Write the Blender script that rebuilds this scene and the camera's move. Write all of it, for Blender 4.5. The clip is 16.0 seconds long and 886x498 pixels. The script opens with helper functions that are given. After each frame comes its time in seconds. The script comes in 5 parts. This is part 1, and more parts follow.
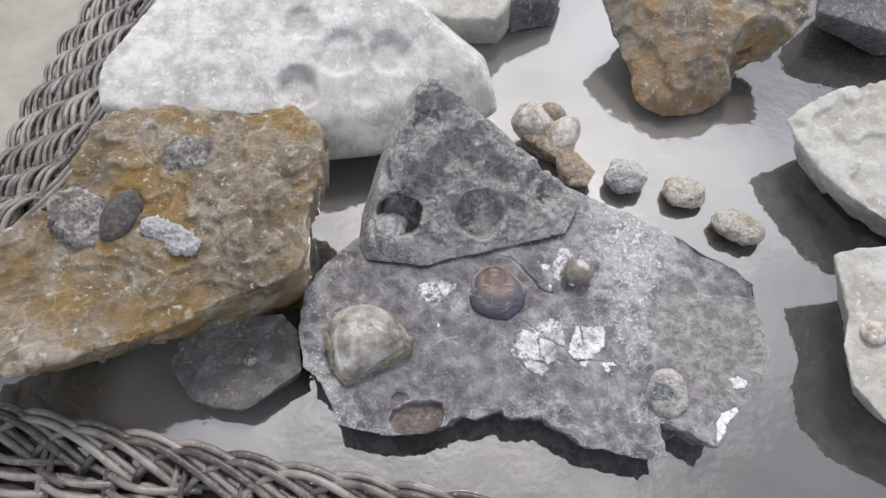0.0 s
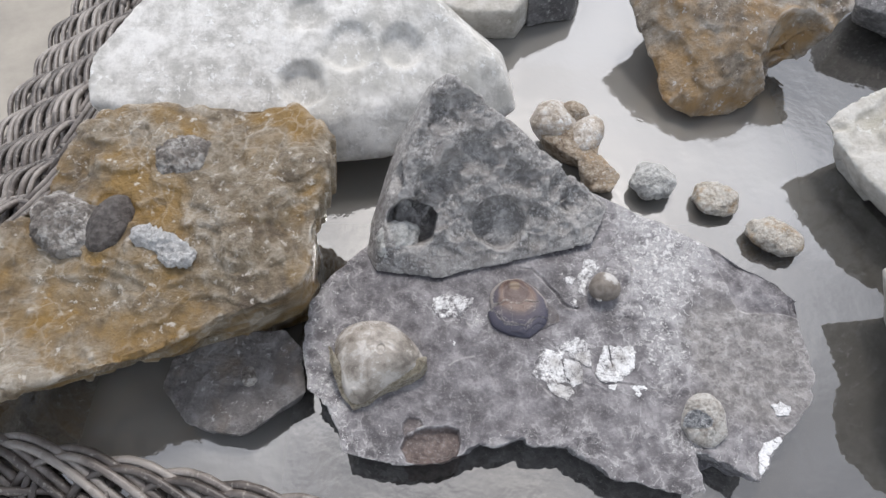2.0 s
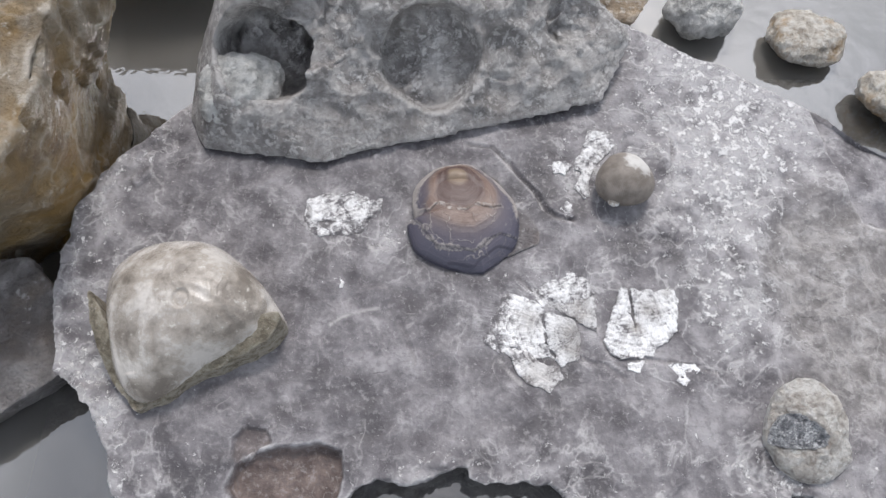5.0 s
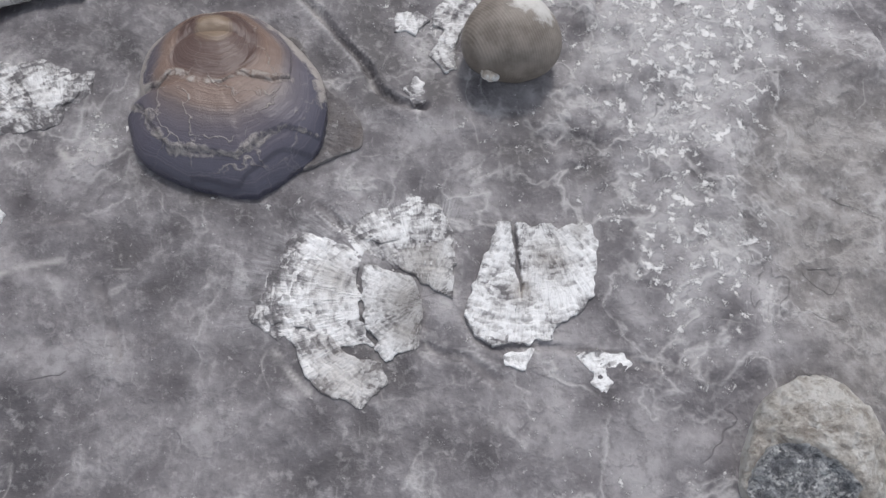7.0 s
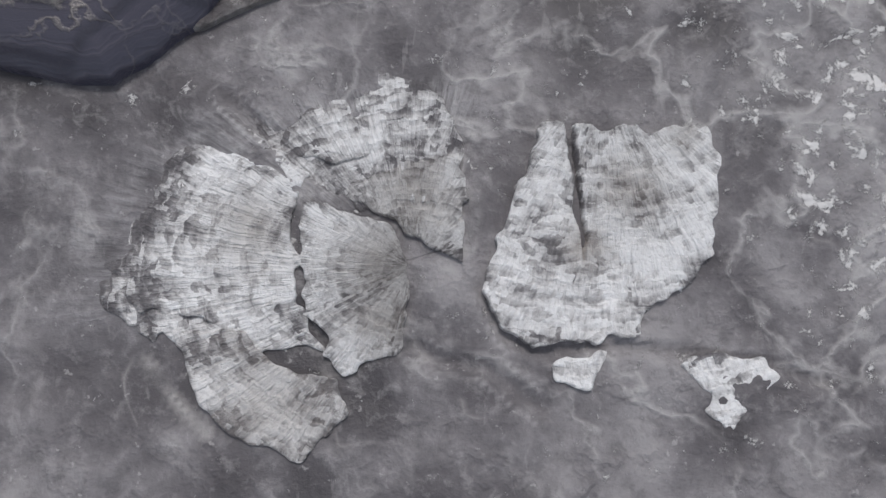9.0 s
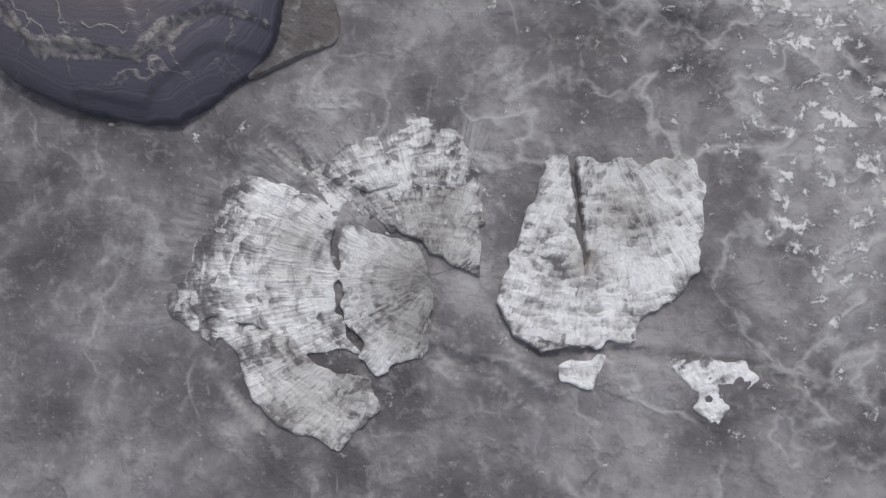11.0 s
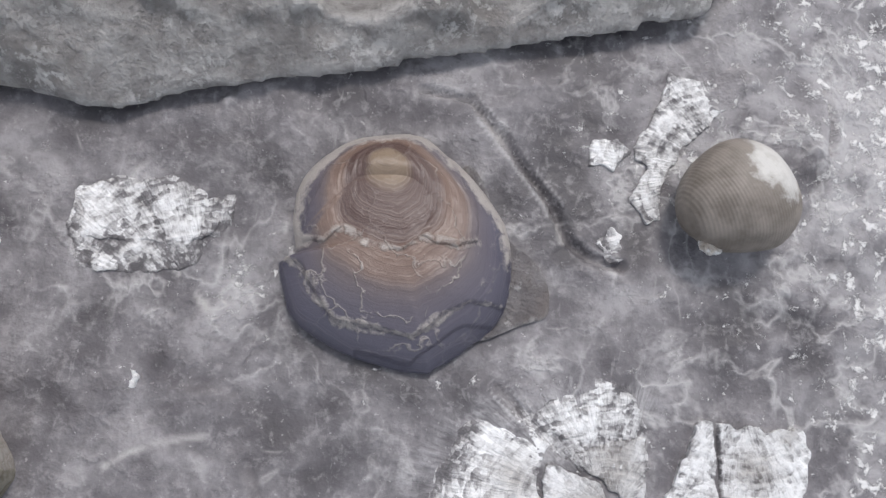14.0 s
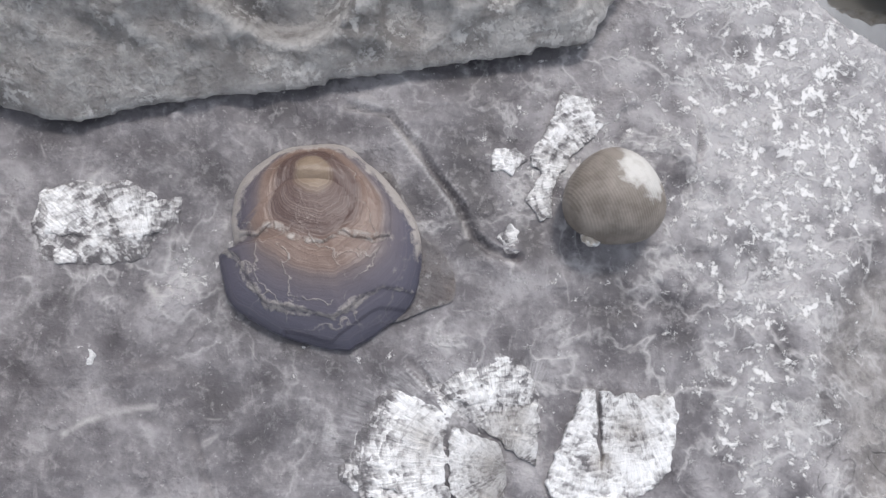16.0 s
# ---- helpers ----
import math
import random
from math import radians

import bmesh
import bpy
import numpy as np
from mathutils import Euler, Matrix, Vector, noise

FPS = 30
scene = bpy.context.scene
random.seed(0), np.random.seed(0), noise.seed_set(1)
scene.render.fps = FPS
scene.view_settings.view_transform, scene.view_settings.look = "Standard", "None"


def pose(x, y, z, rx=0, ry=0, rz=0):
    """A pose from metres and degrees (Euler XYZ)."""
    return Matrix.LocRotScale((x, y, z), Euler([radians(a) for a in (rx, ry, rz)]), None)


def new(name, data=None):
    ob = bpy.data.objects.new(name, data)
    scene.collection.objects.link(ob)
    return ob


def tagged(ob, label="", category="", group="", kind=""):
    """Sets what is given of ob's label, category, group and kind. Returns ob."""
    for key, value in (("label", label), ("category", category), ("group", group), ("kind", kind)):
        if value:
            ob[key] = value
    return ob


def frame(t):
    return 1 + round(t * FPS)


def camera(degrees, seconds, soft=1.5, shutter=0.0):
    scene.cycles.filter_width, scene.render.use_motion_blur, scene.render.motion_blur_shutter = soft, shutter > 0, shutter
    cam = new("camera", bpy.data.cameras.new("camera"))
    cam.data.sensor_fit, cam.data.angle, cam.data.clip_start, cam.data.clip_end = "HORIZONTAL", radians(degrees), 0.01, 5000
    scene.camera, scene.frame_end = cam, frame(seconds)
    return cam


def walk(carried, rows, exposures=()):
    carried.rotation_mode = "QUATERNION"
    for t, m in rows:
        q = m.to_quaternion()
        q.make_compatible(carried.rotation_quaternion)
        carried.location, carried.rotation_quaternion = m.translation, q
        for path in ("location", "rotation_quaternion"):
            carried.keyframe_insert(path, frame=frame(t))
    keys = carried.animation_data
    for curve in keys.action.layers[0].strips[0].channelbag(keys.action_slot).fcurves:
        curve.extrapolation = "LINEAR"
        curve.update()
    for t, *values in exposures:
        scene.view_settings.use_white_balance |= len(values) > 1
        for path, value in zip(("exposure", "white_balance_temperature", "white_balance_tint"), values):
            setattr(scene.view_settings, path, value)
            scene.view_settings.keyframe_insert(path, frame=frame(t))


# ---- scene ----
cam = camera(67.9, 16.0)
METRES, EYE, TILT, LEAN, TURN = 0.43, 0.332, -57.0, 0.0, 0.0
ROWS = [
    (0.0, 0.0, 0.0, 0.0, 0.0, 0.0, 0.0),
    (0.5, -0.0012, 0.0008, -0.0003, -0.08, -0.06, 0.06),
    (1.0, -0.0047, 0.0047, 0.0011, -0.08, -0.1, 0.12),
    (1.5, -0.0062, 0.0078, 0.0011, -0.07, -0.13, 0.09),
    (2.0, -0.0172, 0.0634, 0.0174, 0.12, -0.34, -0.34),
    (2.5, -0.0422, 0.1538, 0.0441, 0.27, -0.94, -0.9),
    (3.0, -0.0458, 0.2389, 0.0365, 0.58, -7.21, -0.82),
    (5.5, 0.082, 0.4453, -0.0377, -1.62, -8.52, -0.51),
    (6.0, 0.1093, 0.481, -0.0595, -2.04, -9.48, -0.36),
    (6.5, 0.1156, 0.5054, -0.058, -2.31, -9.73, -0.44),
    (7.0, 0.1315, 0.5733, -0.0595, -2.62, -10.97, -0.54),
    (7.5, 0.1463, 0.6252, -0.0727, -3.02, -14.51, -0.48),
    (8.0, 0.143, 0.6583, -0.0751, -2.92, -17.4, -0.42),
    (8.5, 0.1403, 0.6671, -0.0763, -2.48, -19.34, -0.32),
    (9.0, 0.1375, 0.6693, -0.0735, -1.92, -19.63, -0.0),
    (11.5, 0.1345, 0.6354, -0.0613, -0.67, -17.14, 0.23),
    (12.0, 0.1166, 0.6, -0.041, -0.86, -15.47, -0.29),
    (12.5, 0.0997, 0.5947, -0.0252, -0.57, -11.65, -0.84),
    (13.0, 0.0796, 0.6232, -0.0127, -0.09, -11.78, -1.63),
    (13.5, 0.0621, 0.6354, 0.0126, 0.07, -17.8, -3.32),
    (14.0, 0.0721, 0.6305, 0.0158, -0.8, -20.11, -5.03),
    (14.5, 0.0736, 0.6304, 0.0176, -1.59, -20.7, -5.69),
    (15.0, 0.074, 0.6201, 0.021, -2.18, -20.88, -5.75),
    (15.5, 0.0737, 0.6124, 0.022, -2.48, -19.8, -5.5),
    (16.0, 0.0913, 0.5982, 0.023, -2.72, -19.04, -5.31),
]
walk(cam, [(t, pose(0, 0, EYE, TILT, LEAN, TURN) @ pose(METRES * x, METRES * y, METRES * z, 90 + pitch, roll, yaw)) for t, x, y, z, yaw, pitch, roll in ROWS],
     [(0.0, 0.1), (2.0, 0.13), (3.0, 0.17), (5.5, 0.23), (6.0, 0.1), (7.0, -0.08), (8.0, -0.46), (9.2, -0.52), (11.3, -0.36), (12.2, -0.08), (13.0, 0.07), (15.0, 0.12), (16.0, 0.19)])

# ---- sky, sun, exposure ----
world = bpy.data.worlds.new("world")
scene.world = world
world.use_nodes = True
SUN_UP, SUN_ROUND = 61.0, 8.0


def nd(tree, kind, ins=None, **props):
    """A node with its properties and inputs; an input that is a socket gets linked."""
    node = tree.nodes.new("ShaderNode" + kind)
    for key, value in props.items():
        setattr(node, key, value)
    for key, value in (ins or {}).items():
        if isinstance(value, bpy.types.NodeSocket):
            tree.links.new(value, node.inputs[key])
        else:
            node.inputs[key].default_value = value
    return node


wt = world.node_tree
sky = nd(wt, "TexSky", sky_type="NISHITA", sun_disc=False, sun_elevation=radians(SUN_UP), sun_rotation=radians(SUN_ROUND), air_density=1.0, dust_density=2.0)
veil = nd(wt, "HueSaturation", {"Saturation": 0.42, "Value": 1.0, "Color": sky.outputs[0]})
# high thin cloud, uneven
way = nd(wt, "TexCoord").outputs["Generated"]
puff = nd(wt, "TexNoise", {"Vector": way, "Scale": 2.6, "Detail": 5.0, "Roughness": 0.55, "Distortion": 0.3})
thick = nd(wt, "MapRange", {"Value": puff.outputs[0], "From Min": 0.38, "From Max": 0.62, "To Min": 0.72, "To Max": 1.28})
lift = nd(wt, "MapRange", {"Value": nd(wt, "SeparateXYZ", {0: way}).outputs[2], "From Min": 0.5, "From Max": 1.0, "To Min": 1.14, "To Max": 0.8})
both = nd(wt, "Math", {0: thick.outputs[0], 1: lift.outputs[0]}, operation="MULTIPLY")
cloudy = nd(wt, "VectorMath", {0: veil.outputs[0], "Scale": both.outputs[0]}, operation="SCALE")
wt.links.new(cloudy.outputs[0], wt.nodes["Background"].inputs[0])
wt.nodes["Background"].inputs[1].default_value = 0.2

sun_data = bpy.data.lights.new("sun", "SUN")
sun_data.energy, sun_data.angle, sun_data.color = 1.7, radians(11), (1.0, 0.966, 0.953)
sun = new("sun", sun_data)
sun.matrix_world = pose(0, 0, 3, SUN_UP - 90, 0, -SUN_ROUND)

# ---- numeric helpers ----


def vnoise(p, scale, seed=0):
    """Smooth value noise in -1..1 at the points p."""
    q = p * scale + np.array([13.1, 7.7, 3.3]) * (seed + 1)
    i = np.floor(q).astype(np.int64)
    f = q - i
    f = f * f * (3 - 2 * f)
    out = np.zeros(len(p))
    for a in (0, 1):
        for b in (0, 1):
            for c in (0, 1):
                h = (i[:, 0] + a) * 374761393 + (i[:, 1] + b) * 668265263 + (i[:, 2] + c) * 2147483647 + seed * 974634
                h = (h ^ (h >> 13)) * 1274126177
                h = ((h ^ (h >> 16)) & 0xFFFF) / 32767.5 - 1
                w = (f[:, 0] if a else 1 - f[:, 0]) * (f[:, 1] if b else 1 - f[:, 1]) * (f[:, 2] if c else 1 - f[:, 2])
                out += h * w
    return out


def fbm(p, scale, octaves=4, seed=0, ridged=False):
    out, amp = np.zeros(len(p)), 1.0
    for o in range(octaves):
        n = vnoise(p, scale * 2.03 ** o, seed + o)
        out += amp * ((1 - 2 * np.abs(n)) if ridged else n)
        amp *= 0.5
    return out / 1.9


def smoothstep(a, b, x):
    t = np.clip((x - a) / (b - a), 0, 1)
    return t * t * (3 - 2 * t)


def terraces(p, scale, levels, seed):
    """Steps like those that flaking leaves: flat treads, sharp risers, in -1..1."""
    f = fbm(p, scale, 4, seed) * levels
    k = np.floor(f)
    return (k + smoothstep(0.42, 0.58, f - k)) / levels


def hull(points):
    bm = bmesh.new()
    vs = [bm.verts.new(p) for p in points]
    res = bmesh.ops.convex_hull(bm, input=vs)
    loose = [v for v in bm.verts if not v.link_faces]
    bmesh.ops.delete(bm, geom=loose, context="VERTS")
    bmesh.ops.recalc_face_normals(bm, faces=bm.faces)
    return bm


def prism(top, bottom):
    """A closed solid between two rings of as many points."""
    bm = bmesh.new()
    a = [bm.verts.new(p) for p in top]
    b = [bm.verts.new(p) for p in bottom]
    bm.faces.new(a)
    bm.faces.new(b[::-1])
    for i in range(len(a)):
        j = (i + 1) % len(a)
        bm.faces.new((a[j], a[i], b[i], b[j]))
    bmesh.ops.triangulate(bm, faces=bm.faces)
    bmesh.ops.recalc_face_normals(bm, faces=bm.faces)
    return bm


def even_mesh(bm, voxel, smooth=6):
    """An even, closed mesh over a rough solid: points, faces, normals, neighbour pairs."""
    me = bpy.data.meshes.new("rough")
    bm.to_mesh(me)
    bm.free()
    ob = new("rough", me)
    mod = ob.modifiers.new("even", "REMESH")
    mod.mode, mod.voxel_size = "VOXEL", voxel
    ev = ob.evaluated_get(bpy.context.evaluated_depsgraph_get())
    m2 = bpy.data.meshes.new_from_object(ev)
    bpy.data.objects.remove(ob)
    p = np.empty(len(m2.vertices) * 3)
    m2.vertices.foreach_get("co", p)
    p = p.reshape(-1, 3)
    e = np.empty(len(m2.edges) * 2, dtype=np.int64)
    m2.edges.foreach_get("vertices", e)
    e = e.reshape(-1, 2)
    p = relax(p, e, smooth)
    return m2, p, e


def relax(p, e, rounds):
    deg = np.bincount(e.ravel(), minlength=len(p)).astype(float)[:, None]
    for _ in range(rounds):
        acc = np.zeros_like(p)
        np.add.at(acc, e[:, 0], p[e[:, 1]])
        np.add.at(acc, e[:, 1], p[e[:, 0]])
        p = 0.4 * p + 0.6 * acc / deg
    return p


def set_points(me, p):
    me.vertices.foreach_set("co", p.ravel())
    me.update()


def normals(me, p):
    set_points(me, p)
    n = np.empty(len(p) * 3)
    me.vertex_normals.foreach_get("vector", n)
    return n.reshape(-1, 3)


def pit(p, n, at, radius, depth, rim=0.25, flat=False):
    """Press a round hollow (depth < 0: a bump) into the points along their normals."""
    d = np.linalg.norm(p - np.array(at), axis=1) / radius
    d = d * (1 + 0.12 * vnoise(p, 1.6 / radius, 5))
    w = 1 - smoothstep(1 - rim, 1.0, d) if flat else np.clip(1 - d * d, 0, 1) ** 0.6 * (d < 1)
    if flat and (d < 1).any():
        mean = n[d < 1].mean(axis=0)
        n = np.tile(mean / np.linalg.norm(mean), (len(p), 1))
    return p - n * (depth * w)[:, None]


def finish(name, me, p, material):
    set_points(me, p)
    me.name = name
    me.materials.clear()
    me.materials.append(material)
    me.polygons.foreach_set("use_smooth", np.ones(len(me.polygons), dtype=bool))
    return new(name, me)


def part(name, bm, material, parent=None, label="", smooth=True):
    me = bpy.data.meshes.new(name)
    bm.to_mesh(me)
    bm.free()
    me.materials.append(material)
    me.polygons.foreach_set("use_smooth", np.full(len(me.polygons), smooth))
    ob = new(name, me)
    ob.parent = parent
    return tagged(ob, label)


def ring(points, per=6, rough=0.0, seed=0, corner=True):
    """A closed outline with extra points between the given ones, pushed about a little."""
    rnd = random.Random(seed)
    out, n = [], len(points)
    for i in range(n):
        a, b = points[i], points[(i + 1) % n]
        for k in range(per):
            t = k / per
            j = rough * (1 if k else 0.3)
            out.append((a[0] + (b[0] - a[0]) * t + rnd.uniform(-j, j), a[1] + (b[1] - a[1]) * t + rnd.uniform(-j, j)))
    return out


def along_way(x, y, way):
    """Distance to a broken line."""
    near = np.full(len(x), 9.0)
    for (ax, ay), (bx, by) in zip(way, way[1:]):
        k = np.clip(((x - ax) * (bx - ax) + (y - ay) * (by - ay)) / ((bx - ax) ** 2 + (by - ay) ** 2), 0, 1)
        near = np.minimum(near, np.hypot(x - ax - k * (bx - ax), y - ay - k * (by - ay)))
    return near


def within(x, y, outline):
    """Distance to a closed outline, positive inside it."""
    odd = np.zeros(len(x), dtype=bool)
    for (ax, ay), (bx, by) in zip(outline, outline[1:] + outline[:1]):
        if ay != by:
            odd ^= ((ay > y) != (by > y)) & (x < (bx - ax) * (y - ay) / (by - ay) + ax)
    d = along_way(x, y, [*outline, outline[0]])
    return np.where(odd, d, -d)


def rounded(points, per=6):
    """A closed outline drawn smoothly through the points."""
    out, n = [], len(points)
    for i in range(n):
        a, b, c, d = (np.array(points[(i + k) % n], dtype=float) for k in (-1, 0, 1, 2))
        for t in np.linspace(0, 1, per, endpoint=False):
            q = 0.5 * (2 * b + (c - a) * t + (2 * a - 5 * b + 4 * c - d) * t * t + (3 * b - a - 3 * c + d) * t ** 3)
            out.append((float(q[0]), float(q[1])))
    return out


def radial(x, y, centre, outline):
    """How far out a point lies: 0 at the centre, 1 at the outline."""
    oa = np.array([math.atan2(v - centre[1], u - centre[0]) for u, v in outline])
    orad = np.array([math.hypot(u - centre[0], v - centre[1]) for u, v in outline])
    order = np.argsort(oa)
    ang = np.arctan2(y - centre[1], x - centre[0])
    return np.hypot(x - centre[0], y - centre[1]) / np.interp(ang, oa[order], orad[order], period=2 * math.pi), ang


def relief(name, box, step, inside, height, floor, material, layer=None, smooth=4):
    """A closed solid over a fine grid: its outline where inside() is positive, its top by height(), its foot by floor()."""
    X, Y = np.meshgrid(np.arange(box[0], box[1], step), np.arange(box[2], box[3], step), indexing="ij")
    x, y = X.ravel(), Y.ravel()
    keep = (inside(x, y) > 0).reshape(X.shape)
    cell = keep[:-1, :-1] & keep[1:, :-1] & keep[:-1, 1:] & keep[1:, 1:]
    idx = np.arange(X.size).reshape(X.shape)
    quads = np.stack([idx[:-1, :-1], idx[1:, :-1], idx[1:, 1:], idx[:-1, 1:]], -1)[cell]
    used, quads = np.unique(quads, return_inverse=True)
    quads = quads.reshape(-1, 4)
    x, y, n = x[used], y[used], len(used)
    a, b = quads.ravel(), np.roll(quads, -1, axis=1).ravel()
    border = ~np.isin(a * n + b, b * n + a)
    a, b = a[border], b[border]
    deg = np.maximum(np.bincount(np.concatenate([a, b]), minlength=n), 1)
    rim = np.zeros(n, dtype=bool)
    rim[a] = True
    for _ in range(smooth):
        for q in (x, y):
            acc = np.bincount(a, q[b], n) + np.bincount(b, q[a], n)
            q[rim] = 0.5 * q[rim] + 0.5 * (acc / deg)[rim]
    top = np.stack([x, y, height(x, y)], 1)
    low = np.stack([x, y, np.minimum(floor(x, y), top[:, 2] - 0.0001)], 1)
    faces = np.concatenate([quads, quads[:, ::-1] + n, np.stack([b, a, a + n, b + n], 1)])
    me = bpy.data.meshes.new(name)
    me.from_pydata(np.concatenate([top, low]).tolist(), [], faces.tolist())
    shade = np.zeros(len(faces), dtype=bool)
    shade[:len(quads)] = True
    me.polygons.foreach_set("use_smooth", shade)
    if layer:
        marks = np.clip(np.stack([*layer(x, y), np.ones(n)], 1), 0, 1)
        me.color_attributes.new("marks", "FLOAT_COLOR", "POINT").data.foreach_set("color", np.concatenate([marks, marks]).astype(np.float32).ravel())
    me.materials.append(material)
    return new(name, me)


def plan(x, y):
    return np.stack([x, y, np.zeros(len(x))], 1)


# ---- materials ----


def base_material(name):
    mat = bpy.data.materials.new(name)
    mat.use_nodes = True
    return mat, mat.node_tree, mat.node_tree.nodes["Principled BSDF"], nd(mat.node_tree, "TexCoord").outputs["Object"]


def ramp(tree, fac, stops):
    node = nd(tree, "ValToRGB", {"Fac": fac})
    els = node.color_ramp.elements
    while len(els) < len(stops):
        els.new(0.5)
    for el, (pos, col) in zip(els, stops):
        el.position = pos
        el.color = (*col, 1) if len(col) == 3 else col
    return node.outputs[0]


def grey(v):
    return (v, v, v)


def tex(tree, co, scale, detail=6.0, rough=0.6, distort=0.0):
    return nd(tree, "TexNoise", {"Vector": co, "Scale": scale, "Detail": detail, "Roughness": rough, "Distortion": distort}).outputs[0]


def mix(tree, fac, a, b, blend="MIX"):
    node = nd(tree, "Mix", data_type="RGBA", blend_type=blend)
    for key, value in ((0, fac), (6, a), (7, b)):
        if isinstance(value, bpy.types.NodeSocket):
            tree.links.new(value, node.inputs[key])
        elif key == 0:
            node.inputs[0].default_value = value
        else:
            node.inputs[key].default_value = (*value, 1)
    return node.outputs[2]


def maths(tree, op, a, b=0.5, c=0.5):
    node = nd(tree, "Math", operation=op)
    for i, value in enumerate((a, b, c)):
        if isinstance(value, bpy.types.NodeSocket):
            tree.links.new(value, node.inputs[i])
        else:
            node.inputs[i].default_value = value
    return node.outputs[0]


def veins(tree, co, scale, width, detail=4.0, rough=0.55):
    """Thin wandering lines: where a noise passes through its middle value."""
    n = tex(tree, co, scale, detail, rough, 0.1)
    return ramp(tree, maths(tree, "ABSOLUTE", maths(tree, "SUBTRACT", n, 0.5)), [(0.0, grey(1)), (width, grey(0))])


def bump(tree, bsdf, layers):
    last = None
    for height, strength, distance in layers:
        ins = {"Height": height, "Strength": strength, "Distance": distance}
        if last is not None:
            ins["Normal"] = last
        last = nd(tree, "Bump", ins).outputs[0]
    tree.links.new(last, bsdf.inputs["Normal"])


def rock_material(name, dark, mid, light, scale=40, fleck=(0.7, 0.7, 0.68), fleck_at=0.62, tint=None, tint_at=0.55, relief=0.6, fine=500, roughness=0.85, vein=0.0, wear=(0.51, 0.58, 0.6)):
    """Stone: three tones in broad and fine patches, pale flecks, stains of a second hue, grain."""
    mat, t, b, co = base_material(name)
    broad = tex(t, co, scale, 4, 0.55, 0.15)
    small = tex(t, co, scale * 4, 4, 0.6, 0.1)
    grit = tex(t, co, scale * 15, 5, 0.7)
    height = maths(t, "ADD", maths(t, "MULTIPLY", broad, 0.4), maths(t, "MULTIPLY_ADD", small, 0.35, maths(t, "MULTIPLY", grit, 0.25)))
    # dark tone falls in the lows of the bumps, painting in their shade
    col = ramp(t, height, [(0.42, dark), (0.5, mid), (0.58, light)])
    if tint:
        stain = ramp(t, tex(t, co, scale * 0.7, 7, 0.6, 0.2), [(tint_at - 0.07, grey(0)), (tint_at + 0.07, grey(1))])
        col = mix(t, stain, col, mix(t, small, tint, tuple(c * 1.6 for c in tint)))
    fl = tex(t, co, scale * 7, 6, 0.72, 0.3)
    where = ramp(t, tex(t, co, scale * 1.1, 3, 0.6), [(0.43, grey(0)), (0.55, grey(1))])
    flm = maths(t, "MULTIPLY", ramp(t, fl, [(fleck_at - 0.045, grey(0)), (fleck_at + 0.015, grey(1))]), where)
    col = mix(t, flm, col, fleck)
    if vein:
        warp = nd(t, "VectorMath", {0: co, 1: nd(t, "VectorMath", {0: nd(t, "TexNoise", {"Vector": co, "Scale": scale * 2.5, "Detail": 3}).outputs["Color"], "Scale": 0.016}, operation="SCALE").outputs[0]}, operation="ADD").outputs[0]
        edge = nd(t, "TexVoronoi", {"Vector": warp, "Scale": scale * 2.2}, feature="DISTANCE_TO_EDGE").outputs["Distance"]
        line = ramp(t, edge, [(0.0, grey(1)), (0.05, grey(0))])
        line = maths(t, "MULTIPLY", maths(t, "MULTIPLY", line, ramp(t, broad, [(0.46, grey(0)), (0.6, grey(1))])), vein)
        col = mix(t, line, col, fleck)
    worn = ramp(t, nd(t, "NewGeometry").outputs["Pointiness"], [(wear[0], grey(0)), (wear[1], grey(wear[2]))])
    col = mix(t, maths(t, "MULTIPLY", worn, ramp(t, small, [(0.4, grey(0.1)), (0.56, grey(1))])), col, fleck)
    t.links.new(col, b.inputs["Base Color"])
    b.inputs["Roughness"].default_value = roughness
    b.inputs["Specular IOR Level"].default_value = 0.35
    bump(t, b, [(height, relief, 0.7 / scale), (tex(t, co, fine * 2, 4, 0.7), relief * 0.8, 0.0006), (flm, 0.5, 0.0006)])
    return mat



